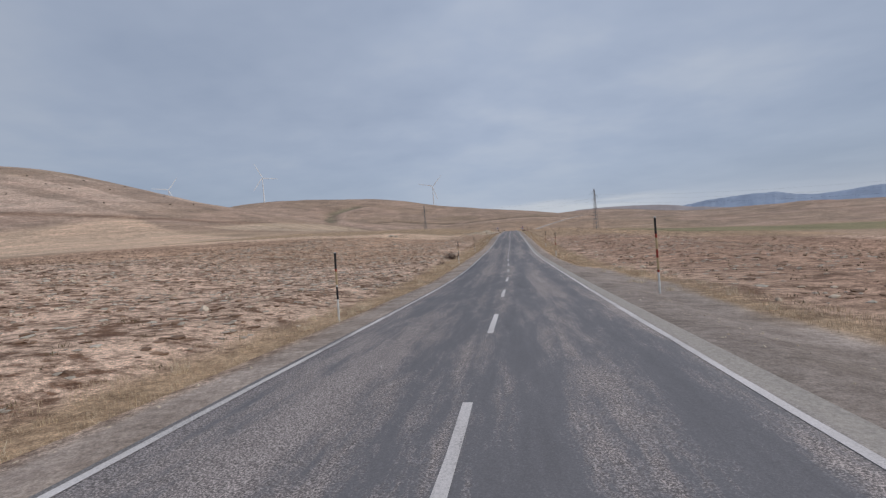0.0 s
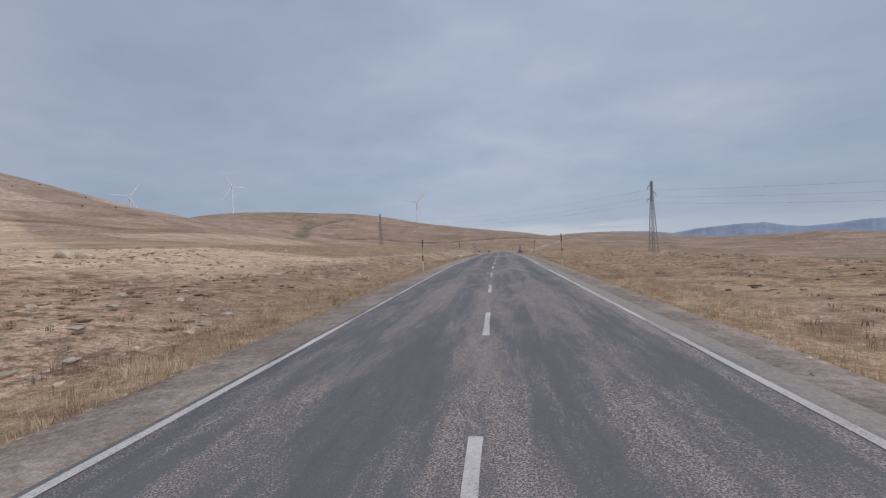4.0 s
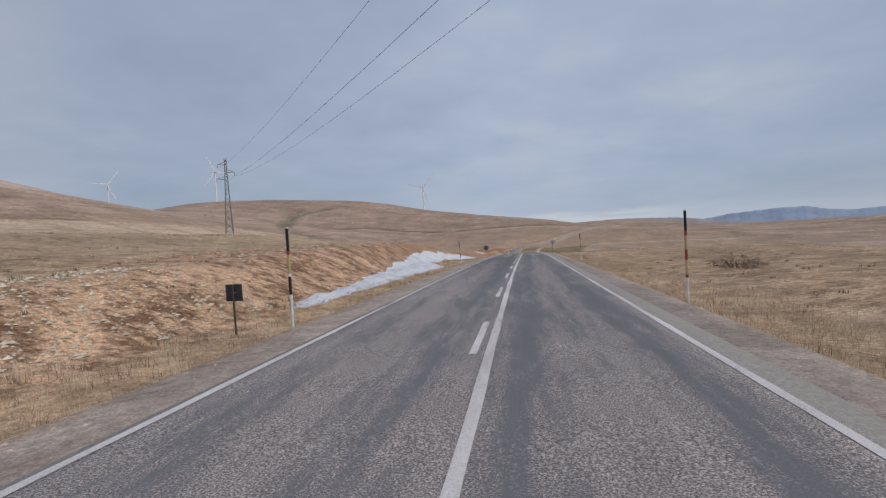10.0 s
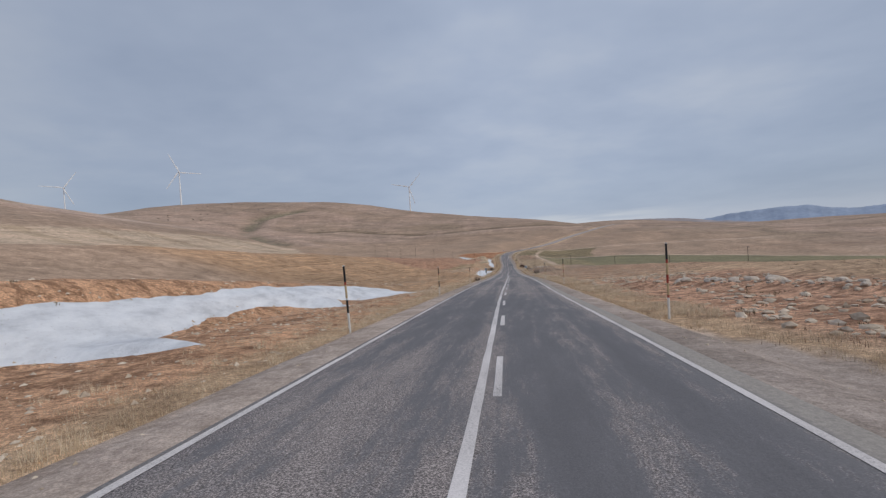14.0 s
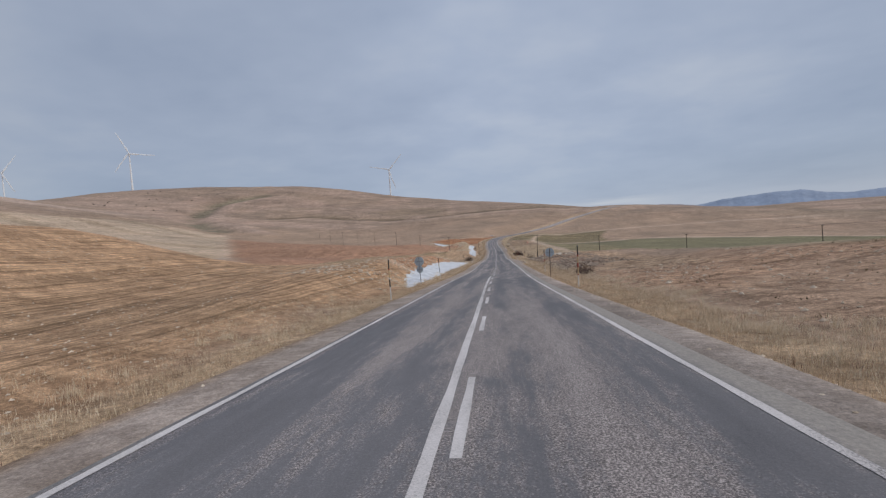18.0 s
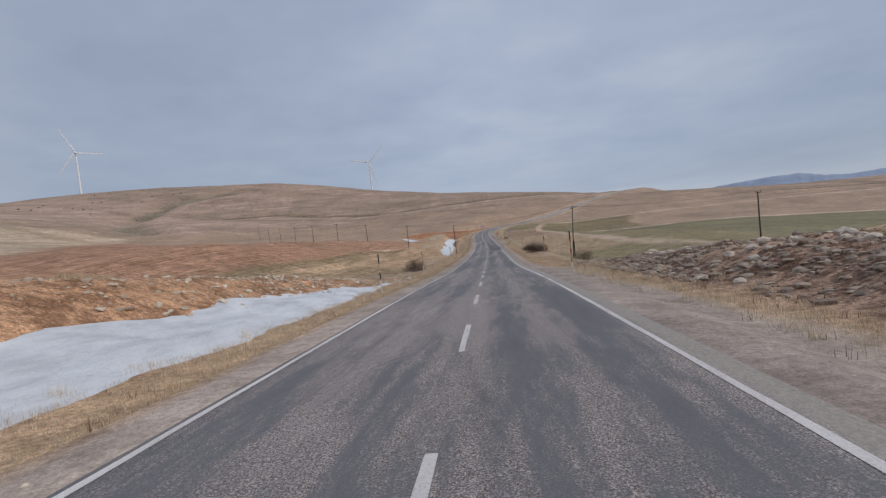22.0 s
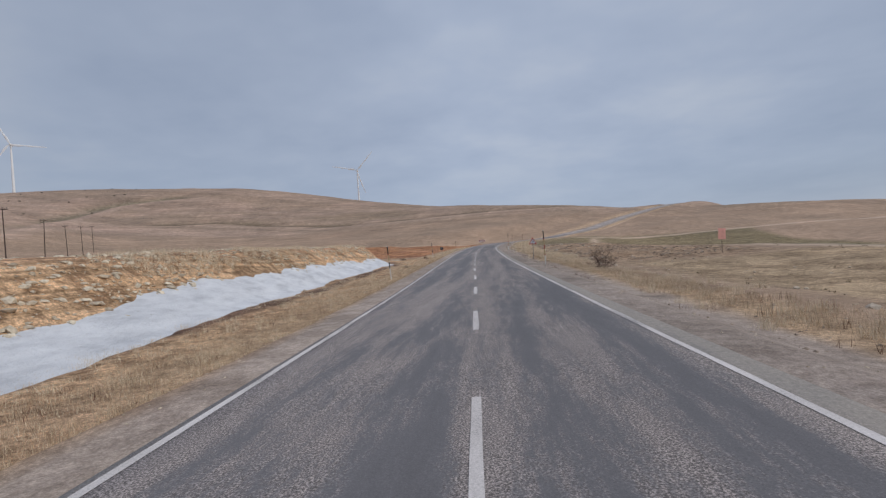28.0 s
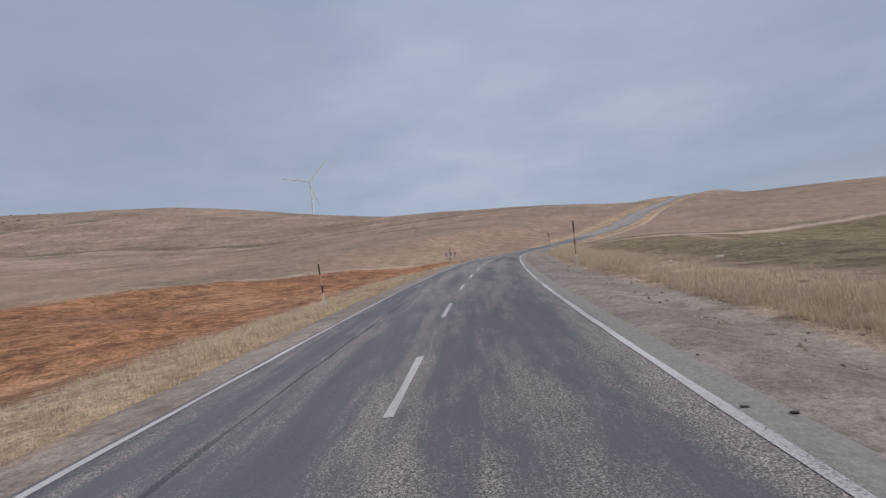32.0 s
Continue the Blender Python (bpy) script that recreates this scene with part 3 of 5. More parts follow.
    red = ramp(y + wob * 0.6 - np.interp(d, (-52, -43, -20, -14), (922, 917, 896.5, 893)), -2, 2) * (1 - ramp(y - red_far, -2, 2)) * band(d + wob * 0.5, -52, -12, 2.0)
    lay(red, (0.36, 0.197, 0.104), 0.6)
    lay(red * ramp(fbm(x, y, 9, 33), 0.5, 0.62) * 0.6, (0.42, 0.26, 0.155), 0.5)
    lay(red * ramp(fbm(x * 0.4, y * 1.6 + x * 0.5, 7, 34), 0.56, 0.64) * 0.6, (0.24, 0.115, 0.065), 0.5)
    lay(band(y - red_far, 1.5, 5.0, 1.0) * band(d, -52, -13, 2), (0.52, 0.42, 0.31), 0.2)
    # pale grass on the tops of the banks
    lay(band(y + wob * 0.4, 585, 668, 4) * band(d + wob * 0.25, -27, -17.2, 1.0) * (0.5 + 0.5 * ramp(fbm(x, y, 6, 40), 0.4, 0.55)), (0.44, 0.345, 0.23), 0.5)
    lay(band(y + wob * 0.4, 856, 888, 2) * band(d + wob * 0.3, -42, -20.5, 1.5), (0.50, 0.40, 0.275), 0.3)
    lay(band(edge, -3.4, -1.2, 0.7) * band(y, 560, 940, 8) * band(d, -300, -45, 4), (0.56, 0.46, 0.36), 0.2)
    lay(band(y + 0.04 * d, 599, 602, 1.0) * band(d, -220, -12, 3) * 0.8, (0.55, 0.45, 0.34), 0.3)
    lay(band(y + wob, 495, 600, 6) * band(d + wob * 0.4, 10, 75, 2) * (0.55 + 0.4 * ramp(fbm(x, y, 14, 35), 0.40, 0.54)), (0.36, 0.255, 0.17), 0.6)
    # green fields
    track = 927 - 0.38 * x
    lay(band(d + wob, 34, 420, 3) * ramp(y, 560, 575) * (1 - ramp(y, track - 8, track - 3)), (0.21, 0.20, 0.115), 0.15)
    lay(band(d + wob * 0.4, 14.5, 60, 1.5) * band(y + wob * 0.5, 700, 832, 4), (0.25, 0.225, 0.13), 0.3)
    lay(band(d + wob * 0.3, 12, 30, 1.5) * band(y + wob * 0.5, 742, 834, 4), (0.385, 0.31, 0.205), 0.45)
    lay(band(d + wob * 0.5, 13, 90, 1.5) * band(y + wob, 905, 1000, 4), (0.225, 0.195, 0.115), 0.45)
    lay(band(d + wob * 0.3, 30, 33.5, 0.8) * band(y, 735, 985, 25), (0.52, 0.425, 0.32), 0.15)
    lay(band(y - 990 - 0.15 * (x - 40), -2, 2, 1.2) * band(d, 14, 260, 3), (0.55, 0.45, 0.35), 0.1)
    lay(band(d + wob * 0.4, 10.5, 27, 1.5) * band(y + wob * 0.5, 836, 904, 4), (0.335, 0.258, 0.175), 0.65)
    lay(band(d + wob, 60, 500, 5) * band(y + wob2 * 0.4, 180, 300, 10), (0.25, 0.235, 0.13), 0.15)
    lay(band(d + wob, 34, 420, 3) * band(y + 0.2 * x + wob, 590, 620, 5), (0.40, 0.33, 0.22), 0.2)
    lay((1 - ramp(from_line(x, y, ((33, 748), (34.2, 714), (30.3, 692), (25, 673), (21, 655))), 0.7, 1.9)) * 0.9, (0.52, 0.42, 0.31), 0.2)
    lay(band(d, 28, 330, 4) * band(y - track, -2.6, 2.6, 1.6), (0.60, 0.50, 0.40), 0.1)
    lay(band(y + wob, 585, 690, 6) * band(d + wob * 0.3, 9, 24, 1.5), (0.365, 0.28, 0.19), 0.7)
    lay(band(y + wob, 585, 690, 6) * band(d + wob * 0.3, 8.6, 17, 1.5) * ramp(fbm(x, y, 7, 36) + 0.14 * band(y, 604, 682, 6), 0.45, 0.56) * 0.85, (0.225, 0.165, 0.125), 0.9)
    # grass and gravel beside the road
    near = (1 - ramp(y, 1240, 1300))
    lay(band(np.abs(d) + wob * 0.12, 5.0, 8.6, 0.8) * near, (0.41, 0.315, 0.205), 0.35)
    lay(band(y + wob, 690, 800, 6) * band(d + wob * 0.2, -11, -6, 1.0) * ramp(fbm(x, y, 4, 37), 0.42, 0.56) * 0.7, (0.345, 0.24, 0.155), 0.5)
    wide = np.where(d > 0, 5.5, 4.95) + 0.9 * (fbm(x * 0 + 3, y, 11, 51) - 0.5) + 1.9 * (band(y, -20, 40, 5) + band(y, 372, 436, 6) + band(y, 632, 684, 5) + 0.8 * band(y, 778, 1000, 6)) * (d > 0)
    lay(near * (1 - ramp(np.abs(d) + 0.9 * (fbm(x, y, 1.6, 52) - 0.5), wide - 0.25, wide + 0.3)), (0.365, 0.325, 0.28), 0.2)
    lay(near * (d > 0) * (1 - ramp(np.abs(d) + 0.9 * (fbm(x, y, 1.6, 53) - 0.5), wide - 0.9, wide - 0.4)), (0.305, 0.274, 0.24), 0.2)
    lay(band(d + wob * 0.15, 7.6, 11.2, 0.8) * ramp(y, 880, 892) * near * 0.85, (0.56, 0.465, 0.335), 0.35)
    lay(band(d + wob * 0.15, -11.5, -6.6, 0.8) * ramp(y, 880, 890) * near * 0.7, (0.50, 0.40, 0.28), 0.4)
    lay(band(y, 800, 878, 5) * band(d + wob * 0.12 - np.interp(y, (796, 820, 848, 861, 869, 882), (-12.2, -12, -12.2, -12.2, -14.7, -19.5)), -0.3, 1.1, 0.35), (0.155, 0.105, 0.075), 0.5)
    # trodden orange mud where the track meets the verge
    lay((1 - ramp(np.hypot((x + 18.5) / 5, (y - 887) / 3) + wob * 0.04, 0.7, 1.2)) * 0.7, (0.31, 0.185, 0.115), 0.5)
    return c * np.array((1.055, 0.985, 0.985)), mot


def sheet(name, xs, ys, zs, material):
    """A grid mesh from arrays of one shape."""
    r, c = xs.shape
    v = np.stack([xs, ys, zs], -1).reshape(-1, 3)
    i = np.arange(r * c).reshape(r, c)
    f = np.stack([i[:-1, :-1], i[:-1, 1:], i[1:, 1:], i[1:, :-1]], -1).reshape(-1, 4)
    me = bpy.data.meshes.new(name)
    me.vertices.add(len(v))
    me.vertices.foreach_set("co", v.ravel())
    me.loops.add(f.size)
    me.loops.foreach_set("vertex_index", f.ravel().astype(np.int32))
    me.polygons.add(len(f))
    me.polygons.foreach_set("loop_start", np.arange(0, f.size, 4, dtype=np.int32))
    me.polygons.foreach_set("use_smooth", np.ones(len(f), bool))
    me.update(calc_edges=True)
    me.materials.append(material)
    return new(name, me)


def ladder(lo, hi, step):
    return np.linspace(lo, hi, int(round((hi - lo) / step)) + 1)


half = np.concatenate([ladder(30, 120, 2.5)[1:], ladder(120, 640, 7)[1:], np.geomspace(650, 3600, 40)])
gx = np.concatenate([-half[::-1], ladder(-30, 30, 0.5), half])
gy = np.concatenate([ladder(-140, -20, 8), ladder(-20, 1060, 2.2)[1:], ladder(1060, 2100, 8)[1:], np.geomspace(2115, 4700, 40)])
D, Y = np.meshgrid(gx, gy)
X = D + road_x(np.clip(Y, -30, 1390)) * np.clip(1 - np.abs(D) / 600, 0, 1)
GROUND_Z = relief(X, Y)
ground = tagged(sheet("ground", X, Y, GROUND_Z, M_EARTH), "dry brown steppe and fields with stones and faded grass", "ground", kind="structure")
col, mot = cover(X, Y)
at_c = ground.data.attributes.new("cover", "FLOAT_COLOR", "POINT")
at_c.data.foreach_set("color", np.concatenate([col, np.ones(col.shape[:2] + (1,))], -1).astype(np.float32).ravel())
at_m = ground.data.attributes.new("mottle", "FLOAT", "POINT")
at_m.data.foreach_set("value", mot.astype(np.float32).ravel())
OFF = off_road(X, Y)
rows_on = ramp(-OFF, 9, 13) * (1 - ramp(-OFF, 150, 200)) * (ramp(Y, 478, 488) * (1 - ramp(Y, 590, 600)) + 0.8 * ramp(Y, 660, 670) * (1 - ramp(Y, 860, 890)))
at_f = ground.data.attributes.new("furrow", "FLOAT", "POINT")
at_f.data.foreach_set("value", np.clip(rows_on, 0, 1).astype(np.float32).ravel())
slope_on = ramp(np.hypot(X, np.clip(Y - 900, 0, None)), 150, 330)
at_s = ground.data.attributes.new("slope", "FLOAT", "POINT")
at_s.data.foreach_set("value", slope_on.astype(np.float32).ravel())


def settle(x, y):
    """Height of the ground's own faces, for what lies on them."""
    x, y = np.asarray(x, float), np.asarray(y, float)
    rx = road_x(np.clip(y, -30, 1390))
    d = x - rx
    for _ in range(3):
        d = x - rx * np.clip(1 - np.abs(d) / 600, 0, 1)
    j = np.clip(np.searchsorted(gx, d) - 1, 0, len(gx) - 2)
    i = np.clip(np.searchsorted(gy, y) - 1, 0, len(gy) - 2)
    u = np.clip((d - gx[j]) / (gx[j + 1] - gx[j]), 0, 1)
    v = np.clip((y - gy[i]) / (gy[i + 1] - gy[i]), 0, 1)
    return (GROUND_Z[i, j] * (1 - u) + GROUND_Z[i, j + 1] * u) * (1 - v) + (GROUND_Z[i + 1, j] * (1 - u) + GROUND_Z[i + 1, j + 1] * u) * v


# ---- road ----
LANE_L = ((0, 1.0), (110, 1.0), (170, 1.03), (325, 1.05), (338, 0.8), (365, 0.8), (380, 0.94), (485, 0.95), (505, 1.2), (530, 1.2), (550, 1.0), (640, 0.98), (690, 1.0), (800, 1.03), (900, 1.1))
LANE_R = ((0, 1.12), (60, 1.1), (110, 1.0), (170, 1.0), (320, 1.0), (478, 0.92), (495, 0.84), (530, 0.94), (700, 0.94), (900, 0.93))


def ribbon(name, offs, heights, y0, y1, step, material, uneven=0.0):
    """A strip along the road; offs across it, heights over the road's crown line."""
    ys = ladder(y0, y1, step) if y1 - y0 > step else np.array([y0, y1])
    dx = (road_x(ys + 1) - road_x(ys - 1)) / 2
    n = np.sqrt(1 + dx * dx)
    o = np.repeat(np.array(offs, float)[None, :], len(ys), 0)
    if uneven:
        o[:, 0] -= uneven * (fbm(ys * 0 + 7, ys, 1.4, 61) - 0.5)
        o[:, -1] += uneven * (fbm(ys * 0 + 9, ys, 1.4, 62) - 0.5)
    xs = road_x(ys)[:, None] + o / n[:, None]
    yy = ys[:, None] - o * (dx / n)[:, None]
    zz = road_z(ys)[:, None] + np.array(heights, float)[None, :] + 0 * o
    ob = sheet(name, xs, yy, zz, material)
    la = ob.data.attributes.new("lat", "FLOAT", "POINT")
    la.data.foreach_set("value", o.astype(np.float32).ravel())
    mix = ramp(o, -0.35, 0.35)
    tone = np.interp(yy, *zip(*LANE_L)) * (1 - mix) + np.interp(yy, *zip(*LANE_R)) * mix
    wa = ob.data.attributes.new("wear", "FLOAT", "POINT")
    wa.data.foreach_set("value", tone.astype(np.float32).ravel())
    return ob


road = tagged(ribbon("road", (-3.78, -3.66, -3, -2, -1, 0, 1, 2, 3, 4.0, 4.15), (-0.22, 0, 0, 0, 0, 0, 0, 0, 0, 0, -0.22), -60, 1050, 1.5, M_ASPHALT, 0.35),
              "worn grey asphalt two-lane road with polished wheel tracks", "road", kind="structure")
tagged(ribbon("far_road", (-3.78, -3.66, -2, 0, 2, 4.0, 4.15), (-0.22, 0, 0, 0, 0, 0, -0.22), 1050, 1395, 1.5, M_OLD_ASPHALT, 0.35), "bleached older road climbing the hill", "road", kind="structure")
FLUSH = 0.006


def stripe(name, mid, y0, y1, wide=0.13):
    ob = ribbon(name, (mid - wide / 2, mid + wide / 2), (FLUSH, FLUSH), y0, y1, 0.75, M_PAINT, 0.05)
    ob.parent = road
    return ob


stripe("edge_line", -3.5, -60, 1050, 0.125)
stripe("edge_line", 3.5, -60, 749.5, 0.125)
stripe("edge_line", 3.5, 765.5, 1050, 0.125)
stripe("solid_line", 0.135, 276, 396.7, 0.15)
stripe("solid_line", -0.135, 393.2, 580, 0.15)
PHASE = ((0, 2.6), (40, 3.8), (70, 4.4), (100, 6.3), (130, 7.6), (220, 10.4), (255, 11.2), (282, 8.9), (312, 9.3), (344, 10.4), (375, 11), (386, 11.2), (410, 12.1), (430, 15), (516, 18.4), (545, 19.2), (570, 18.3), (600, 18.4), (625, 17.3), (654, 16.5), (680, 16.6), (706, 16.3), (731, 15.2), (808, 16.8), (834, 16.4), (860, 16.3), (883, 16.5), (909, 17))
for k in range(-6, 137):
    s = 7.5 * k
    for _ in range(4):
        s = 7.5 * k + float(np.interp(s, *zip(*PHASE)))
    if 392 < s < 408:
        continue  # the two solid lines overlap here
    mid = 0.0 if s < 276 or s > 581 else (-0.135 if s < 392 else 0.135)
    stripe("dash", mid, s, s + 3.0, 0.13)
# one ragged repair in the right lane, worn off at both ends
cols = np.linspace(0.0, 1.0, 33)[None, :]
rows_u = np.linspace(0.0, 1.0, 61)[:, None]
near_end = 748.6 + 2.2 * fbm(cols * 6, cols * 0 + 2, 0.9, 63) + 2.2 * (1 - cols) ** 2
far_end = 784 - 13 * cols ** 2 + 3 * (fbm(cols * 6, cols * 0 + 5, 1.0, 64) - 0.5)
py = near_end + (far_end - near_end) * rows_u
inner = np.interp(py, (749, 754, 765, 790), (1.2, 1.0, 0.7, 0.5)) + 0.5 * (fbm(py * 0 + 4, py, 1.6, 65) - 0.5)
po = inner + (3.95 - inner + 0.3 * (fbm(py * 0 + 8, py, 1.8, 66) - 0.5)) * cols
patch = sheet("tar_patch", road_x(py) + po, py, road_z(py) + 0.010, M_PATCH)
for attr, val in (("lat", po), ("wear", po * 0 + 1.0)):
    patch.data.attributes.new(attr, "FLOAT", "POINT").data.foreach_set("value", val.astype(np.float32).ravel())
patch.parent = road
tagged(patch, "darker repaired asphalt patch")


seal = ribbon("crack_seal", (-2.08, -2.05, -2.02), (0.004,) * 3, 856, 916, 0.6, M_PATCH, 0.22)
seal.parent = road
tagged(seal, "thin dark sealed crack")


# ---- snow ----
def drift(y0, y1, inner, outer, thick, seed, label, broken=0.0, island=0.0):
    """Old snow lying between two distances left of the centre line; inner and outer are (y, d) pairs."""
    fine = 0.5 if island else 1.0
    ys = ladder(y0, y1, 0.7 * fine)
    ds = ladder(min(p[1] for p in outer) - 1.6, max(p[1] for p in inner) + 1.6, 0.3 * fine)
    d, y = np.meshgrid(ds, ys)
    x = road_x(y) + d
    lo, hi = np.interp(y, *zip(*outer)), np.interp(y, *zip(*inner))
    edge = np.minimum(d - lo, hi - d) + 0.9 * (fbm(x, y, 2.6, seed) - 0.5) + 0.3 * (vnoise(x, y, 0.7, seed + 5) - 0.5)
    edge = np.minimum(edge, np.minimum(y - y0, y1 - y) * 0.4) - broken * ramp(fbm(x * 0.5, y, 6, seed + 8), 0.42, 0.58) * (1 - ramp(y, 236, 246))
    edge = edge - island * np.exp(-((d + 9.95 + 0.5 * (fbm(x * 0, y, 4, seed + 9) - 0.5)) / 0.32) ** 2) * ramp(fbm(x * 0 + 2, y, 2.2, seed + 10), 0.40, 0.5)
    z = settle(x, y) + np.clip(edge * 0.22, -0.3, thick) + 0.07 * (fbm(x, y, 1.6, seed + 3) - 0.5)
    return tagged(sheet("snow_drift", x, y, z, M_SNOW), label, "snow", kind="stuff")


drift(218, 262, ((218, -8.8), (262, -8.5)), ((218, -9.1), (232, -9.6), (246, -11.0), (255, -10.9), (262, -8.8)), 0.05, 71, "thin melting snow in the roadside ditch", 1.6, 2.6)
drift(320, 477, ((320, -8.6), (349, -8.2), (353, -8.1), (355, -9), (357, -9), (358.6, -10.4), (365, -11.3), (370.8, -14), (373.7, -12.6), (386, -14.9), (396, -16), (403, -17), (407, -16.3), (408.2, -13.1), (409.3, -15.5), (414, -17.3), (420, -17.6),
      (421.5, -13), (424, -14.8), (430, -12.5), (432, -16), (434, -17.8), (436, -17), (436.6, -14.2), (438.5, -12.6), (440.5, -17), (447, -18.5), (452.6, -18.2), (457, -16.5), (458.7, -13.5), (463, -16), (468, -14.2), (477, -11.2)),
      ((320, -9), (338, -11), (347, -12.6), (355, -13.6), (367.5, -15.9), (382, -17.5), (405, -19.1), (412, -19.9), (430, -20.2), (437, -21), (452, -20.5), (460, -19.6), (472, -18), (477, -15)), 0.4, 72, "long white bank of old snow under an orange cutting")
drift(576, 686, ((576, -8), (591, -8.4), (603, -8.8), (640, -8.4), (660, -8.1), (672, -8.4), (678, -9.1), (686, -8.5)), ((576, -8.3), (581, -9.6), (594, -12), (605, -12.9), (640, -13.5), (660, -12.8), (675, -11.9), (680, -10.2), (686, -9.0)), 0.4, 73, "long white bank of old snow below a stony slope")
drift(757, 800, ((757, -10.3), (765, -10.6), (773, -10.3), (790, -11), (800, -11.8)), ((757, -10.8), (765, -11.6), (772, -13.3), (785, -14.6), (800, -14.8)), 0.22, 74, "patch of old snow in a roadside hollow")
drift(796, 882, ((796, -10.9), (806, -11), (814, -12), (824, -12.8), (840, -13.2), (848, -12.4), (851, -13.1), (857, -12.9), (861, -12), (865, -13.6), (869, -14.7), (875, -17), (882, -19.5)), ((796, -14.4), (808.6, -14.4), (812.5, -15), (817.5, -15.9), (834, -16), (850, -16.2), (855, -15.7), (868, -16.0), (876, -18.3), (882, -20.0)), 0.3, 75, "white bank of old snow in the ditch")
drift(888, 915, ((888, -23.2), (895, -26), (898, -29), (911, -43), (915, -47)), ((888, -25.5), (892, -30), (900, -40), (907, -45), (915, -51)), 0.12, 76, "flat patch of old snow beside a rutted farm track")


# ---- rutted farm track ----
TRACK = ((-57.5, 924), (-54.5, 919.5), (-50, 916.3), (-45, 912.8), (-33, 903.6), (-25, 895.6), (-20.5, 889), (-16, 882), (-13, 876))
tx, ty = np.meshgrid(ladder(-61, -9, 0.25), ladder(874, 927, 0.25))
gap = from_line(tx, ty, TRACK) + 0.45 * (fbm(tx, ty, 2.2, 77) - 0.5)
lift = 0.05 - 0.5 * ramp(gap, 2.1, 2.9) - 0.05 * np.exp(-((gap - 0.72) / 0.3) ** 2)
rut = np.exp(-((gap - 0.72) / 0.36) ** 4) * (0.55 + 0.45 * ramp(fbm(tx, ty, 4, 78), 0.36, 0.5))
grown = ((1 - ramp(gap + 1.3 * (fbm(tx, ty, 1.4, 79) - 0.5), 1.1, 2.0)) * (0.35 + 0.65 * ramp(fbm(tx, ty, 3, 80), 0.35, 0.52)))[..., None]
tone, _ = cover(tx, ty)
tone = tone * (1 - grown) + np.array((0.47, 0.365, 0.25)) * grown
tone = tone * (1 - rut[..., None]) + np.array((0.31, 0.165, 0.095)) * rut[..., None]
farm_track = tagged(sheet("farm_track", tx, ty, settle(tx, ty) + lift, M_EARTH), "rutted orange farm track with pale dry grass between the ruts", "track", kind="structure")
farm_track.data.attributes.new("cover", "FLOAT_COLOR", "POINT").data.foreach_set("color", np.concatenate([tone, np.ones(tone.shape[:2] + (1,))], -1).astype(np.float32).ravel())
farm_track.data.attributes.new("mottle", "FLOAT", "POINT").data.foreach_set("value", (0.4 + 0 * tx).astype(np.float32).ravel())
bm = bmesh.new()
bm.from_mesh(farm_track.data)
bmesh.ops.delete(bm, geom=[v for v, g in zip(bm.verts, gap.ravel()) if g > 2.9], context="VERTS")
bm.to_mesh(farm_track.data)
bm.free()


# ---- grass, stones, tussocks ----
def tufts(name, xs, ys, high, wide, blades, material, rng):
    """Tufts of thin bent blades as one mesh."""
    n = len(xs)
    zs = settle(xs, ys)
    a = rng.uniform(0, 2 * np.pi, (n, blades))
    lean = rng.uniform(0.02, 0.85, (n, blades)) ** 1.3
    h = high[:, None] * rng.uniform(0.55, 1.1, (n, blades))
    ox, oy = rng.normal(0, 0.12, (n, blades)), rng.normal(0, 0.12, (n, blades))
    bx, by = xs[:, None] + ox, ys[:, None] + oy
    w = wide * rng.uniform(0.6, 1.3, (n, blades))
    f = a + np.pi / 2 + rng.uniform(-0.8, 0.8, (n, blades))
    dx, dy = np.cos(f) * w, np.sin(f) * w
    tip = np.stack([bx + np.cos(a) * lean * h, by + np.sin(a) * lean * h, zs[:, None] + h], -1)
    base = np.stack([bx, by, zs[:, None] - 0.02 + 0 * h], -1)
    off = np.stack([dx, dy, 0 * dx], -1)
    v = np.stack([base - off, base + off, tip], 2).reshape(-1, 3)
    f = np.arange(n * blades * 3, dtype=np.int32)
    me = bpy.data.meshes.new(name)
    me.vertices.add(len(v))
    me.vertices.foreach_set("co", v.ravel())
    me.loops.add(len(f))
    me.loops.foreach_set("vertex_index", f)
    me.polygons.add(len(f) // 3)
    me.polygons.foreach_set("loop_start", np.arange(0, len(f), 3, dtype=np.int32))
    me.update(calc_edges=True)
    me.materials.append(material)
    return new(name, me)


rng = np.random.default_rng(4)


def along(n, y0, y1, d0, d1):
    y = rng.uniform(y0, y1, n)
    d = rng.uniform(d0, d1, n)
    return road_x(y) + d, y, d


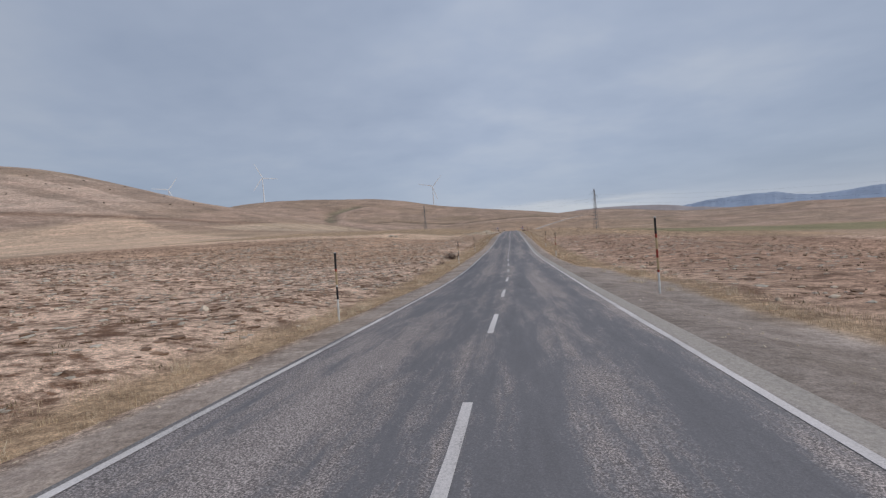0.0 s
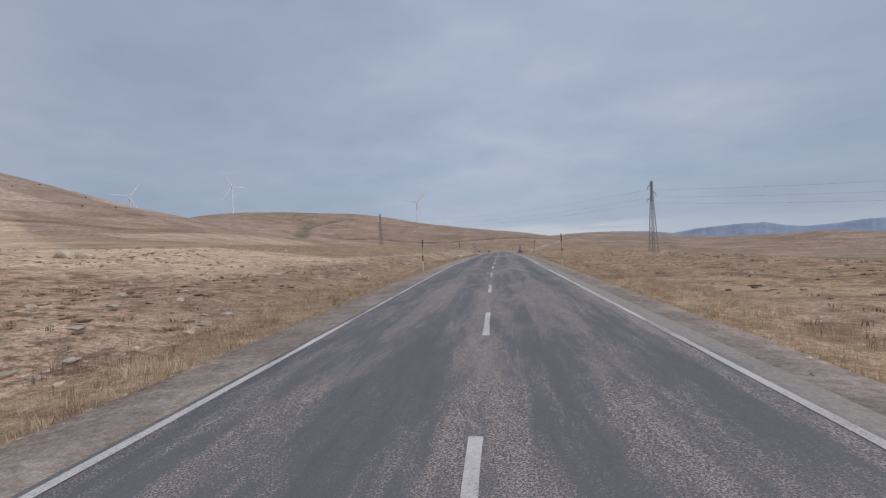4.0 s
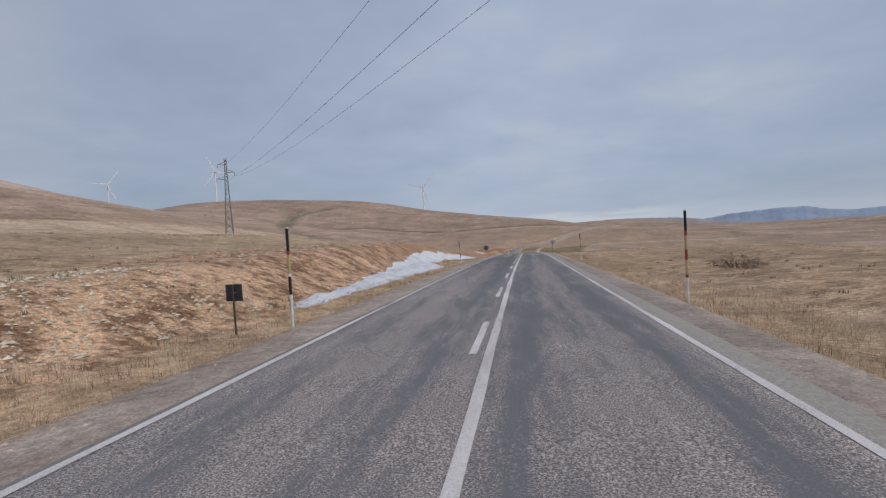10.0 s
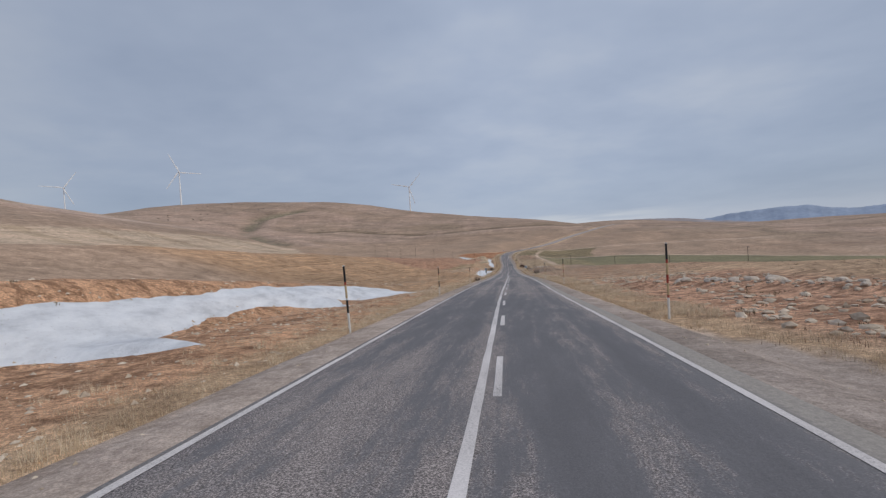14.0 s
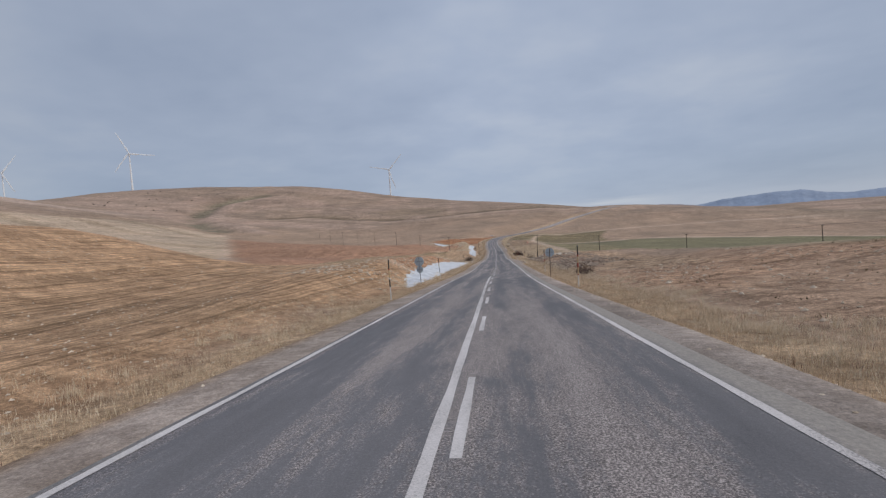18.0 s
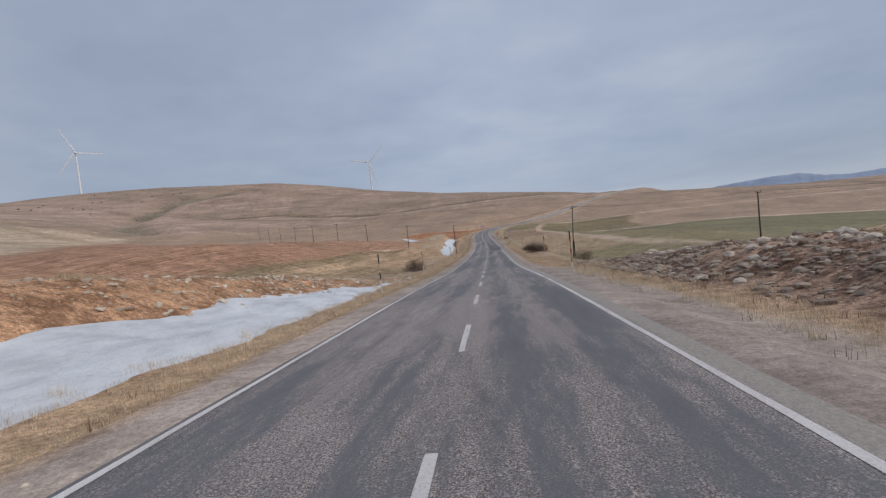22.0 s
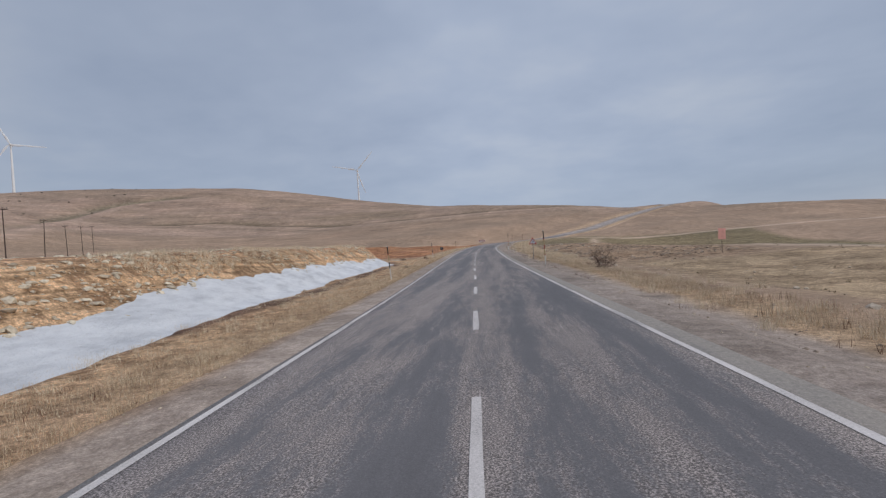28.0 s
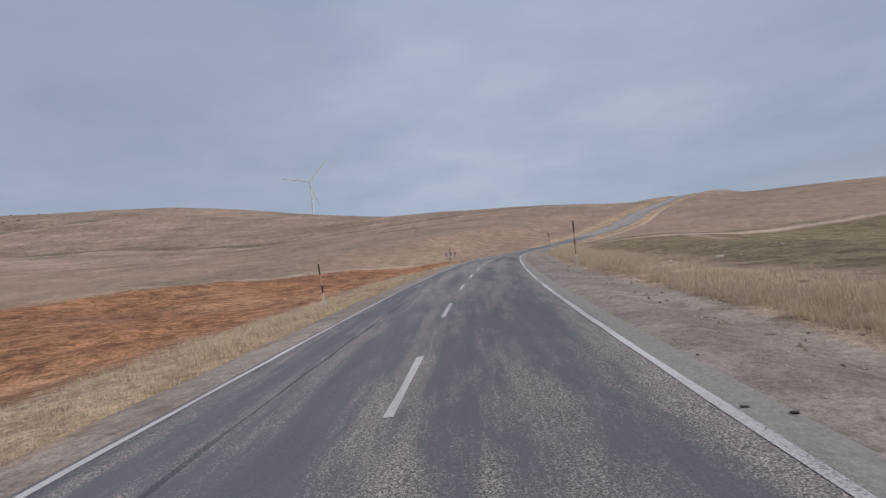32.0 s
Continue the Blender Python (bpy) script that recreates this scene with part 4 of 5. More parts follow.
for side, name in ((-1, "grass_verge"), (1, "grass_verge")):
    x, y, d = along(45000, -4, 1010, 5.2, 9.6)
    keep = 0.5 * fbm(x * 0 + side, y, 14, 81) + 0.5 * vnoise(d, y, 1.3, 82) > 0.33 + 0.25 * ramp(d, 8.2, 9.6) + 0.2 * (1 - ramp(d, 5.2, 5.9))
    keep &= ~((side > 0) & (d < 7.3) & (((y > -20) & (y < 40)) | ((y > 372) & (y < 436)) | ((y > 632) & (y < 684)) | ((y > 778) & (y < 1000))))
    keep &= ~((side > 0) & (d < 7.3) & (y > 778))
    y, d = y[keep], d[keep] * side
    x = road_x(y) + d
    high = 0.06 + 0.20 * fbm(x, y, 4, 83) * vnoise(x, y, 0.9, 85) + 0.10 * vnoise(x, y, 2.0, 89) + 0.14 * (y > 500) * (side > 0) * vnoise(x, y, 5, 84)
    tagged(tufts(name, x, y, high, 0.0048, 14, M_STRAW, rng), "bleached dry grass along the edge of the road", "grass", kind="stuff")
x, y, d = along(26000, 845, 1010, 7.3, 12.5)
keep = 0.6 * fbm(x, y, 6, 86) + 0.4 * vnoise(x, y, 1.2, 76) > 0.36 + 0.3 * ramp(d, 10, 12.5) + 0.22 * (1 - ramp(d, 7.3, 8.3))
tagged(tufts("tall_grass", x[keep], y[keep], 0.14 + 0.50 * vnoise(x[keep], y[keep], 3, 87) * vnoise(x[keep], y[keep], 0.8, 77), 0.0055, 17, M_STRAW_PALE, rng), "tall pale dry grass beside the road", "grass", kind="stuff")
x, y, d = along(16000, 430, 1000, -12, -6.5)
keep = 0.6 * fbm(x, y, 7, 88) + 0.4 * vnoise(x, y, 1.2, 78) > 0.42 - 0.06 * (y > 870)
tagged(tufts("tall_grass", x[keep], y[keep], 0.10 + 0.34 * vnoise(x[keep], y[keep], 3, 87) * vnoise(x[keep], y[keep], 0.8, 77), 0.005, 15, M_STRAW_PALE, rng), "tall pale dry grass beside a field", "grass", kind="stuff")
for lo, hi, y0, y1, n in ((-11, -7, 880, 1010, 700), (7.2, 11, 890, 1010, 1500), (-10, -6.2, 300, 1005, 750), (6.4, 10.5, 440, 1005, 800), (-9, -6, -4, 300, 200), (6.2, 9, -4, 440, 300)):
    x, y, d = along(n, y0, y1, lo, hi)
    keep = fbm(x, y, 9, 64) > 0.4
    x, y = x[keep], y[keep]
    tagged(tufts("grass_clumps", x, y, 0.22 + 0.3 * rng.uniform(0, 1, len(x)), 0.005, 70, M_STRAW_PALE, rng), "clumps of tall bleached grass on the verge", "grass", kind="stuff")
x, y, d = along(7000, 584, 666, -27, -16.5)
keep = fbm(x, y, 5, 66) > 0.45 + 0.12 * ramp(y, 625, 660)
tagged(tufts("tall_grass", x[keep], y[keep], 0.15 + 0.3 * vnoise(x[keep], y[keep], 2, 67), 0.006, 14, M_STRAW, rng), "dry grass on top of a stony bank", "grass", kind="stuff")
x, y, d = along(9000, 792, 886, -26, -15.5)
keep = fbm(x, y, 5, 66) > np.where((y > 855) & (d < -19), 0.36, 0.5)
keep &= d < np.interp(y, (792, 866, 876, 886), (-15.5, -18, -20.5, -23.5))
tagged(tufts("tall_grass", x[keep], y[keep], 0.2 + 0.3 * vnoise(x[keep], y[keep], 2, 67), 0.008, 12, M_STRAW_PALE, rng), "pale dry grass on top of a bank", "grass", kind="stuff")
x, y, d = along(19000, 440, 850, 6.6, 11)
keep = 0.55 * fbm(x, y, 8, 68) + 0.45 * vnoise(x, y, 1.1, 69) > 0.42 + 0.2 * ramp(d, 9, 11)
keep &= ~((y > 630) & (y < 688) & (d > 8)) & ~((y > 778) & (d < 7.4))
tagged(tufts("tall_grass", x[keep], y[keep], 0.12 + 0.42 * vnoise(x[keep], y[keep], 3, 87) * vnoise(x[keep], y[keep], 0.9, 77), 0.005, 15, M_STRAW_PALE, rng), "tall pale dry grass on the verge", "grass", kind="stuff")
for lo, hi, n in ((-75, -9, 15000), (9, 70, 12000)):
    x, y, d = along(n, -2, 900, lo, hi)
    pick = (y < 345) | ((y > 395) & (y < 470) & (d > 0)) | ((d < -20) & (y < 440)) | ((d > 0) & (rng.uniform(0, 1, n) < 0.4))
    pick &= fbm(x, y, 5, 91) > 0.4
    x, y = x[pick], y[pick]
    tagged(tufts("steppe_tussocks", x, y, 0.07 + 0.13 * vnoise(x, y, 3, 92), 0.02, 9, M_TUSSOCK, rng), "low brown steppe tussocks scattered over stony ground", "grass", kind="stuff")

BALL = bmesh.new()
bmesh.ops.create_icosphere(BALL, subdivisions=1, radius=1)
BALL.verts.ensure_lookup_table()
BALL_V = np.array([v.co[:] for v in BALL.verts])
BALL_F = np.array([[v.index for v in f.verts] for f in BALL.faces])
BALL.free()


CHIP_V = np.array([(1, 0, 0), (0, 1, 0), (-1, 0, 0), (0, -1, 0), (0, 0, 1), (0, 0, -1)], float)
CHIP_F = np.array([(0, 1, 4), (1, 2, 4), (2, 3, 4), (3, 0, 4), (1, 0, 5), (2, 1, 5), (3, 2, 5), (0, 3, 5)])


def pebbles(name, x, y, size, material, flat=1.0, chips=False):
    V, T = (CHIP_V, CHIP_F) if chips else (BALL_V, BALL_F)
    n, m = len(x), len(V)
    z = settle(x, y)
    lump = V[None] * (1 + rng.uniform(-0.38, 0.38, (n, m, 1)))
    ax = np.stack([rng.uniform(0.7, 1.5, n), rng.uniform(0.7, 1.4, n), rng.uniform(0.4, 0.85, n) * flat], -1)
    v = lump * ax[:, None] * size[:, None, None] + np.stack([x, y, z + size * 0.12], -1)[:, None]
    f = T[None] + (np.arange(n) * m)[:, None, None]
    return soup(name, v.reshape(-1, 3).tolist(), f.reshape(-1, 3).tolist(), material)


for lo, hi, y0, y1, n, s0, s1, label in (
        (-60, -8, -4, 210, 3200, 0.05, 0.24, "pale field stones strewn over the steppe"),
        (8, 45, -4, 210, 2200, 0.03, 0.2, "pale field stones strewn over the steppe"),
        (-18.5, -9.6, 192, 320, 17000, 0.042, 0.119, "pale limestone rubble on a low bank"),
        (-26, -7.5, 325, 488, 8000, 0.025, 0.15, "stones on an orange cutting slope"),
        (-60, -8, 480, 604, 15000, 0.02, 0.085, "small stones in a ploughed field"),
        (-20, -9.5, 572, 690, 5200, 0.025, 0.22, "stones on an orange cutting slope"),
        (-20, -8.8, 666, 691, 550, 0.03, 0.18, "pale rubble between a field and old snow"),
        (10.5, 26, 838, 904, 3600, 0.03, 0.19, "dark rubble on a rough slope"),
        (-42, -11, 662, 800, 11000, 0.03, 0.10, "small pale stones in a young green field"),
        (-22, -14, 790, 884, 6500, 0.03, 0.2, "pale limestone rubble on an ochre bank"),
        (-20, -9, 700, 890, 900, 0.03, 0.16, "stones on a slope beside the road"),
        (9, 24, 395, 490, 3200, 0.03, 0.24, "pale rubble along a field edge"),
        (9.0, 20, 598, 692, 9500, 0.04, 0.24, "dark rubble beside the road"),
        (8, 20, 700, 960, 700, 0.04, 0.2, "stones in dry grass"),
        (9, 30, 492, 596, 3000, 0.03, 0.14, "small stones in a brown field"),
        (5.6, 9.0, 778, 1000, 5200, 0.015, 0.07, "dark rubble strewn over a bare verge")):
    x, y, d = along(n, y0, y1, lo, hi)
    keep = fbm(x, y, 6, 95) > 0.38
    x, y = x[keep], y[keep]
    size = s0 + (s1 - s0) * rng.uniform(0, 1, len(x)) ** 3
    tagged(pebbles("stones", x, y, size, M_RUBBLE if "dark" in label else M_LIMESTONE if "limestone" in label else M_STONE, 1.0, s1 < 0.165), label, "stones", kind="stuff")
for lo, hi, y0, y1, n in ((-60, -9, -2, 135, 8500), (10, 50, -2, 120, 2600)):
    x, y, d = along(n, y0, y1, lo, hi)
    keep = fbm(x, y, 4, 96) > 0.42
    x, y = x[keep], y[keep]
    tagged(pebbles("cushion_plants", x, y, 0.06 + 0.17 * rng.uniform(0, 1, len(x)) ** 2, M_CUSHION, 0.5, lo > 0), "bleached low cushion plants scattered over the steppe", "plants", kind="stuff")
for lo, hi, y0, y1, n in ((-110, -9.5, -2, 185, 12000), (10, 75, -2, 150, 2600)):
    x, y, d = along(n, y0, y1, lo, hi)
    keep = fbm(x, y, 5, 97) > 0.38 + 0.25 * ramp(y, 110, 185)
    x, y = x[keep], y[keep]
    far_off = np.abs(x) > 27
    for pick, low in ((far_off, True), (~far_off, False)):
        size = (0.06 + (0.26 if low else 0.17) * rng.uniform(0, 1, pick.sum()) ** 1.5)
        tagged(pebbles("heath_clumps", x[pick], y[pick], size, M_HEATH, 0.5, low), "low reddish-brown heath clumps on the open steppe", "plants", kind="stuff")
for lo, hi, y0, y1, n in ((-9.5, -5.8, 90, 345, 900), (6.0, 9.5, 60, 900, 1100), (-10, -6, 480, 960, 700)):
    x, y, d = along(n, y0, y1, lo, hi)
    tagged(tufts("dry_weeds", x, y, 0.16 + 0.22 * vnoise(x, y, 3, 98), 0.006, 10, M_WEED, rng), "dead reddish-brown weeds standing in the verge", "plants", kind="stuff")
for side in (-1, 1):
    x, y, d = along(4200, -2, 960, 4.3, 6.2)
    x = road_x(y) + d * side
    tagged(pebbles("gravel", x, y, rng.uniform(0.012, 0.04, len(x)), M_STONE, 1.0, True), "loose gravel on the road shoulder", "gravel", kind="stuff")
x, y, d = along(230, 846, 960, 3.6, 7.4)
y[130:] = rng.normal(880, 10, 100)
d[130:] = rng.normal(4.0, 0.3, 100)
x = road_x(y) + d
lumps = BALL_V[None] * rng.uniform(0.35, 1.3, (230, len(BALL_V), 1)) * np.array([1.2, 1.0, 0.6]) * (0.012 + 0.026 * rng.uniform(0, 1, (230, 1, 1)) ** 2)
lumps = lumps + np.stack([x, y, np.where(d < 4.2, road_z(y) + 0.01, settle(x, y) + 0.01)], -1)[:, None]
tagged(soup("clods", lumps.reshape(-1, 3).tolist(), (BALL_F[None] + (np.arange(230) * len(BALL_V))[:, None, None]).reshape(-1, 3).tolist(), M_CLOD),
       "dark clods of dried mud fallen on the road edge", "mud", kind="stuff")


# ---- solid shapes ----
def rod(bm, a, b, r, seg=8, r2=None):
    a, b = Vector(a), Vector(b)
    m = Matrix.Translation((a + b) / 2) @ (b - a).to_track_quat("Z", "Y").to_matrix().to_4x4()
    bmesh.ops.create_cone(bm, cap_ends=True, segments=seg, radius1=r, radius2=r if r2 is None else r2, depth=(b - a).length, matrix=m)


def block(bm, lo, hi, bevel=0.0):
    lo, hi = Vector(lo), Vector(hi)
    g = bmesh.ops.create_cube(bm, size=1, matrix=Matrix.Translation((lo + hi) / 2) @ Matrix.Diagonal((*(hi - lo), 1)))
    if bevel:
        bmesh.ops.bevel(bm, geom=list({e for v in g["verts"] for e in v.link_edges}), offset=bevel, segments=2, affect="EDGES")


def plate(bm, outline, y0, y1):
    """A flat outline in x and z, given thickness along y."""
    front = [bm.verts.new((x, y0, z)) for x, z in outline]
    back = [bm.verts.new((x, y1, z)) for x, z in outline]
    bm.faces.new(front)
    bm.faces.new(back[::-1])
    n = len(outline)
    for i in range(n):
        j = (i + 1) % n
        bm.faces.new((front[j], front[i], back[i], back[j]))


def disc(r, cx=0.0, cz=0.0, n=36):
    return [(cx + r * math.cos(2 * math.pi * i / n), cz + r * math.sin(2 * math.pi * i / n)) for i in range(n)]


def ring(bm, r1, r2, cx, cz, y0, y1, n=36):
    """A flat annulus."""
    loops = [[bm.verts.new((cx + r * math.cos(2 * math.pi * i / n), y, cz + r * math.sin(2 * math.pi * i / n))) for i in range(n)] for r, y in ((r1, y0), (r2, y0), (r2, y1), (r1, y1))]
    for k in range(4):
        p, q = loops[k], loops[(k + 1) % 4]
        for i in range(n):
            j = (i + 1) % n
            bm.faces.new((p[i], p[j], q[j], q[i]))


def base(name, x, y, turn=0.0, lean=0.0, z=None):
    ob = new(name)
    ob.matrix_world = pose(x, y, float(settle(np.array([x]), np.array([y]))[0]) if z is None else z, 0, lean, turn)
    return ob


def at_road(d, y):
    return float(road_x(np.array([y]))[0]) + d, y


# ---- snow poles ----
BANDS = ((-0.3, 0.85, "white_band", M_POLEWHITE), (0.85, 0.95, "red_band", M_POLERED), (0.95, 1.42, "cream_band", M_POLECREAM), (1.42, 1.75, "red_band", M_POLERED),
         (1.75, 2.2, "cream_band", M_POLECREAM), (2.2, 2.35, "red_band", M_POLERED), (2.35, 2.98, "black_band", M_POLEBLACK), (2.98, 3.02, "cap", M_POLEWHITE))
BANDS_L = ((-0.3, 1.0, "white_band", M_POLEWHITE), (1.0, 1.5, "black_band", M_POLEBLACK), (1.5, 1.58, "white_band", M_POLEWHITE), (1.58, 2.1, "cream_band", M_POLECREAM),
           (2.1, 2.2, "red_band", M_POLERED), (2.2, 2.82, "black_band", M_POLEBLACK), (2.82, 2.86, "cap", M_POLEWHITE))


def snow_pole(bands):
    top = new("snow_pole")
    for lo, hi, name, material in bands:
        bm = bmesh.new()
        rod(bm, (0, 0, lo), (0, 0, hi), 0.042, 10)
        part(name, bm, material, top)
    return top


pole_r = tagged(snow_pole(BANDS), "tall snow pole banded in black, red, cream and white", "snow pole", "snow poles along the road")
pole_l = tagged(snow_pole(BANDS_L), "tall snow pole banded in black, cream and white", "snow pole", "snow poles along the road")
# distance from the centre line, place along the road, lean to the right in degrees
spots_l = ((-6.4, 17.2, 1.8), (-5.9, 55.2, 1), (-6.2, 83.2, -0.8), (-5.9, 121.8, -1), (-6, 157, 0.5), (-6, 193, -1), (-7.0, 278.7, -6), (-5.6, 313.6, 0), (-6.4, 353.5, -4), (-5.8, 437.5, -1.5), (-6, 462, 0), (-6, 493, 1),
           (-6.7, 529.5, 1.5), (-6.4, 562, 0), (-7.3, 593.2, -2), (-6.85, 632.7, -3), (-7.2, 670, 0), (-8.4, 699.5, -0.8), (-6.6, 724.0, -4), (-6.8, 757, 0), (-6.6, 796.3, 1), (-7.1, 832, -3), (-8.05, 876.4, -3), (-8.8, 923.9, -3.3), (-7, 962, 0))
spots_r = ((6.1, 19, -1.3), (5.85, 58, 0.4), (6.6, 87, 1.5), (5.7, 124.8, 0), (6, 160, -1), (6, 195, 1), (6, 229, 0), (5.8, 278.5, 2.4), (5.9, 317.5, 0), (6.8, 354.5, -1), (6.6, 439.5, 1), (6.4, 474, 0), (6.2, 500, 0), (5.75, 529.5, 0.8),
           (6.4, 566, 1), (6.65, 595.3, 0.5), (6.4, 635, -1.6), (6.2, 670.5, 0), (8.3, 705, 3), (6.9, 727.7, 0.4), (6.0, 766, 0), (6.6, 799, -1), (6.1, 834, -1), (5.5, 876.2, 1.5), (6.8, 926.8, 2.6), (7, 965, 0))
for first, spots in ((pole_l, spots_l), (pole_r, spots_r)):
    for i, (d, y, lean) in enumerate(spots):
        x, y = at_road(d, y)
        m = pose(x, y, float(settle(np.array([x]), np.array([y]))[0]), random.uniform(-2, 2), lean) @ pose(0, 0, 0, 0, 0, random.uniform(0, 360))
        if i == 0:
            first.matrix_world = m
        else:
            copy_thing(first, m)


# ---- road signs ----
def sign_post(top, high, material, back=0.05):
    bm = bmesh.new()
    rod(bm, (0, back, -0.4), (0, back, high), 0.032, 12)
    part("post", bm, material, top)


def clamp(top, z, back=0.05):
    bm = bmesh.new()
    block(bm, (-0.16, back - 0.029, z - 0.02), (0.16, back - 0.005, z + 0.02), 0.004)
    part("bracket", bm, M_ZINC, top)


def pictogram_car(bm, cx, cz, s, y0, y1):
    """A small car seen from behind."""
    plate(bm, [(cx - 0.5 * s, cz - 0.24 * s), (cx + 0.5 * s, cz - 0.24 * s), (cx + 0.5 * s, cz + 0.12 * s), (cx - 0.5 * s, cz + 0.12 * s)], y0, y1)
    for x0, x1, x2, x3 in ((-0.44, -0.35, -0.24, -0.34), (0.35, 0.44, 0.34, 0.24)):
        plate(bm, [(cx + x0 * s, cz + 0.12 * s), (cx + x1 * s, cz + 0.12 * s), (cx + x2 * s, cz + 0.40 * s), (cx + x3 * s, cz + 0.40 * s)], y0, y1)
    plate(bm, [(cx - 0.34 * s, cz + 0.36 * s), (cx + 0.34 * s, cz + 0.36 * s), (cx + 0.32 * s, cz + 0.45 * s), (cx - 0.32 * s, cz + 0.45 * s)], y0, y1)
    for k in (-1, 1):
        plate(bm, [(cx + k * 0.38 * s - 0.09 * s, cz - 0.34 * s), (cx + k * 0.38 * s + 0.09 * s, cz - 0.34 * s), (cx + k * 0.38 * s + 0.09 * s, cz - 0.22 * s), (cx + k * 0.38 * s - 0.09 * s, cz - 0.22 * s)], y0, y1)


def round_face(top, z, r, face, name="disc", y=0.0):
    bm = bmesh.new()
    plate(bm, disc(r, 0, z), y, y + 0.02)
    return part(name, bm, face, top)


def no_overtaking(top, z, r):
    p = round_face(top, z, r, M_SIGNWHITE)
    bm = bmesh.new()
    ring(bm, r * 0.80, r * 0.995, 0, z, -0.004, 0.001)
    part("red_ring", bm, M_SIGNRED, p)
    for k, material in ((-1, M_SIGNRED), (1, M_SIGNBLACK)):
        bm = bmesh.new()
        pictogram_car(bm, k * r * 0.35, z - 0.01, r * 0.56, -0.004, 0.001)
        part("car_symbol", bm, material, p)


x, y = at_road(-6.8, 256)
sign = tagged(base("no_overtaking_sign", x, y, 0, -4), "red-ringed no overtaking sign on a rusty post, triangle behind", "road sign", "road signs")
sign_post(sign, 3.3, M_RUST)
no_overtaking(sign, 2.86, 0.49)
bm = bmesh.new()
plate(bm, [(-0.64, 2.3), (0.64, 2.3), (0.0, 3.4)], 0.085, 0.10)
part("triangle_back", bm, M_GREYBACK, sign, "grey back of a triangular sign")
clamp(sign, 2.62)

x, y = at_road(6.8, 265.4)
sign = tagged(base("no_overtaking_sign", x, y, 0, 1), "red-ringed no overtaking sign above a small blue disc", "road sign", "road signs")
sign_post(sign, 3.2, M_RUST)
no_overtaking(sign, 2.78, 0.56)
p = round_face(sign, 1.78, 0.40, M_SIGNBLUE, "blue_disc")
bm = bmesh.new()
ring(bm, 0.365, 0.395, 0, 1.78, -0.004, 0.001)
part("white_rim", bm, M_SIGNWHITE, p)
bm = bmesh.new()
plate(bm, [(0.15 * math.cos(t), 1.78 + 0.235 * math.sin(t)) for t in np.linspace(0, 2 * np.pi, 25)[:-1]], -0.004, 0.001)
part("white_oval", bm, M_SIGNWHITE, p)
bm = bmesh.new()
plate(bm, [(-0.03, 1.65), (0.03, 1.65), (0.045, 1.91), (-0.045, 1.91)], -0.007, -0.003)
part("dark_bar", bm, M_SIGNBLUE, p)
clamp(sign, 2.3)

x, y = at_road(7.2, 411.3)
sign = tagged(base("end_of_ban_sign", x, y, 0, 1), "white round end of overtaking ban sign with a black bar", "road sign", "road signs")
sign_post(sign, 3.2, M_RUST)
p = round_face(sign, 2.8, 0.50, M_SIGNWHITE)
bm = bmesh.new()
ring(bm, 0.475, 0.499, 0, 2.8, -0.003, 0.001)
part("black_rim", bm, M_SIGNBLACK, p)
for k in (-1, 1):
    bm = bmesh.new()
    pictogram_car(bm, k * 0.27, 2.8, 0.26, -0.003, 0.001)
    part("car_symbol", bm, M_SIGNBLACK, p)
bm = bmesh.new()
plate(bm, [(-0.10, 2.32), (0.03, 2.305), (0.10, 3.28), (-0.03, 3.295)], -0.007, -0.002)
part("black_bar", bm, M_SIGNBLACK, p)
clamp(sign, 2.86)


def sign_backs(d, y, discs, material, turn=0.0, lean=0.0, label="", high=2.95, pole=M_ZINC):
    """Round signs seen from behind, the post on the near side."""
    x, y = at_road(d, y)
    top = tagged(base("round_sign", x, y, turn, lean), label, "road sign", "road signs")
    sign_post(top, high, pole, 0.0)
    for z, r in discs:
        p = round_face(top, z, r, material, "disc_back", 0.045)
        bm = bmesh.new()
        ring(bm, r * 0.93, r, 0, z, 0.036, 0.046)
        part("rim", bm, material, p)
        bm = bmesh.new()
        block(bm, (-r * 0.8, 0.028, z - 0.025), (r * 0.8, 0.044, z + 0.025), 0.004)
        part("stiffener", bm, M_ZINC, p)
    return top


sign_backs(-7.2, 396.6, ((2.15, 0.5),), plain("dull_sign_back", (0.12, 0.13, 0.155), 0.55, 0.2, dirt=0.2), 0, 1, "dark back of a round road sign on a steel post")
sign_backs(-7.5, 580, ((2.5, 0.5), (1.65, 0.36)), M_GREYBACK, 0, -1, "two grey round sign backs on one steel post")
sign_backs(6.0, 581, ((2.55, 0.46),), M_GREYBACK, 0, 1, "grey round sign back on a dark post", 3.0, M_RUST)


def square_back(d, y, w, h, z, label, post=M_RUST):
    x, y = at_road(d, y)
    top = tagged(base("square_sign", x, y, 0, -1), label, "road sign", "road signs")
    sign_post(top, z + h / 2, post, 0.0)
    for k in (-1, 1):
        bm = bmesh.new()
        block(bm, (k * w / 4 - w / 4 + 0.004, 0.045, z - h / 2), (k * w / 4 + w / 4 - 0.004, 0.06, z + h / 2), 0.004)
        part("panel_back", bm, M_DARKBACK, top)
    bm = bmesh.new()
    block(bm, (-0.07, 0.03, z - 0.02), (0.07, 0.044, z + 0.02))
    part("bracket", bm, M_ZINC, top)


square_back(-8.0, 314.6, 0.56, 0.52, 1.3, "dark back of a small square sign on a rusty post")
square_back(-7.45, 887.2, 0.6, 0.52, 1.65, "dark back of a small square sign on a grey steel post", M_ZINC)

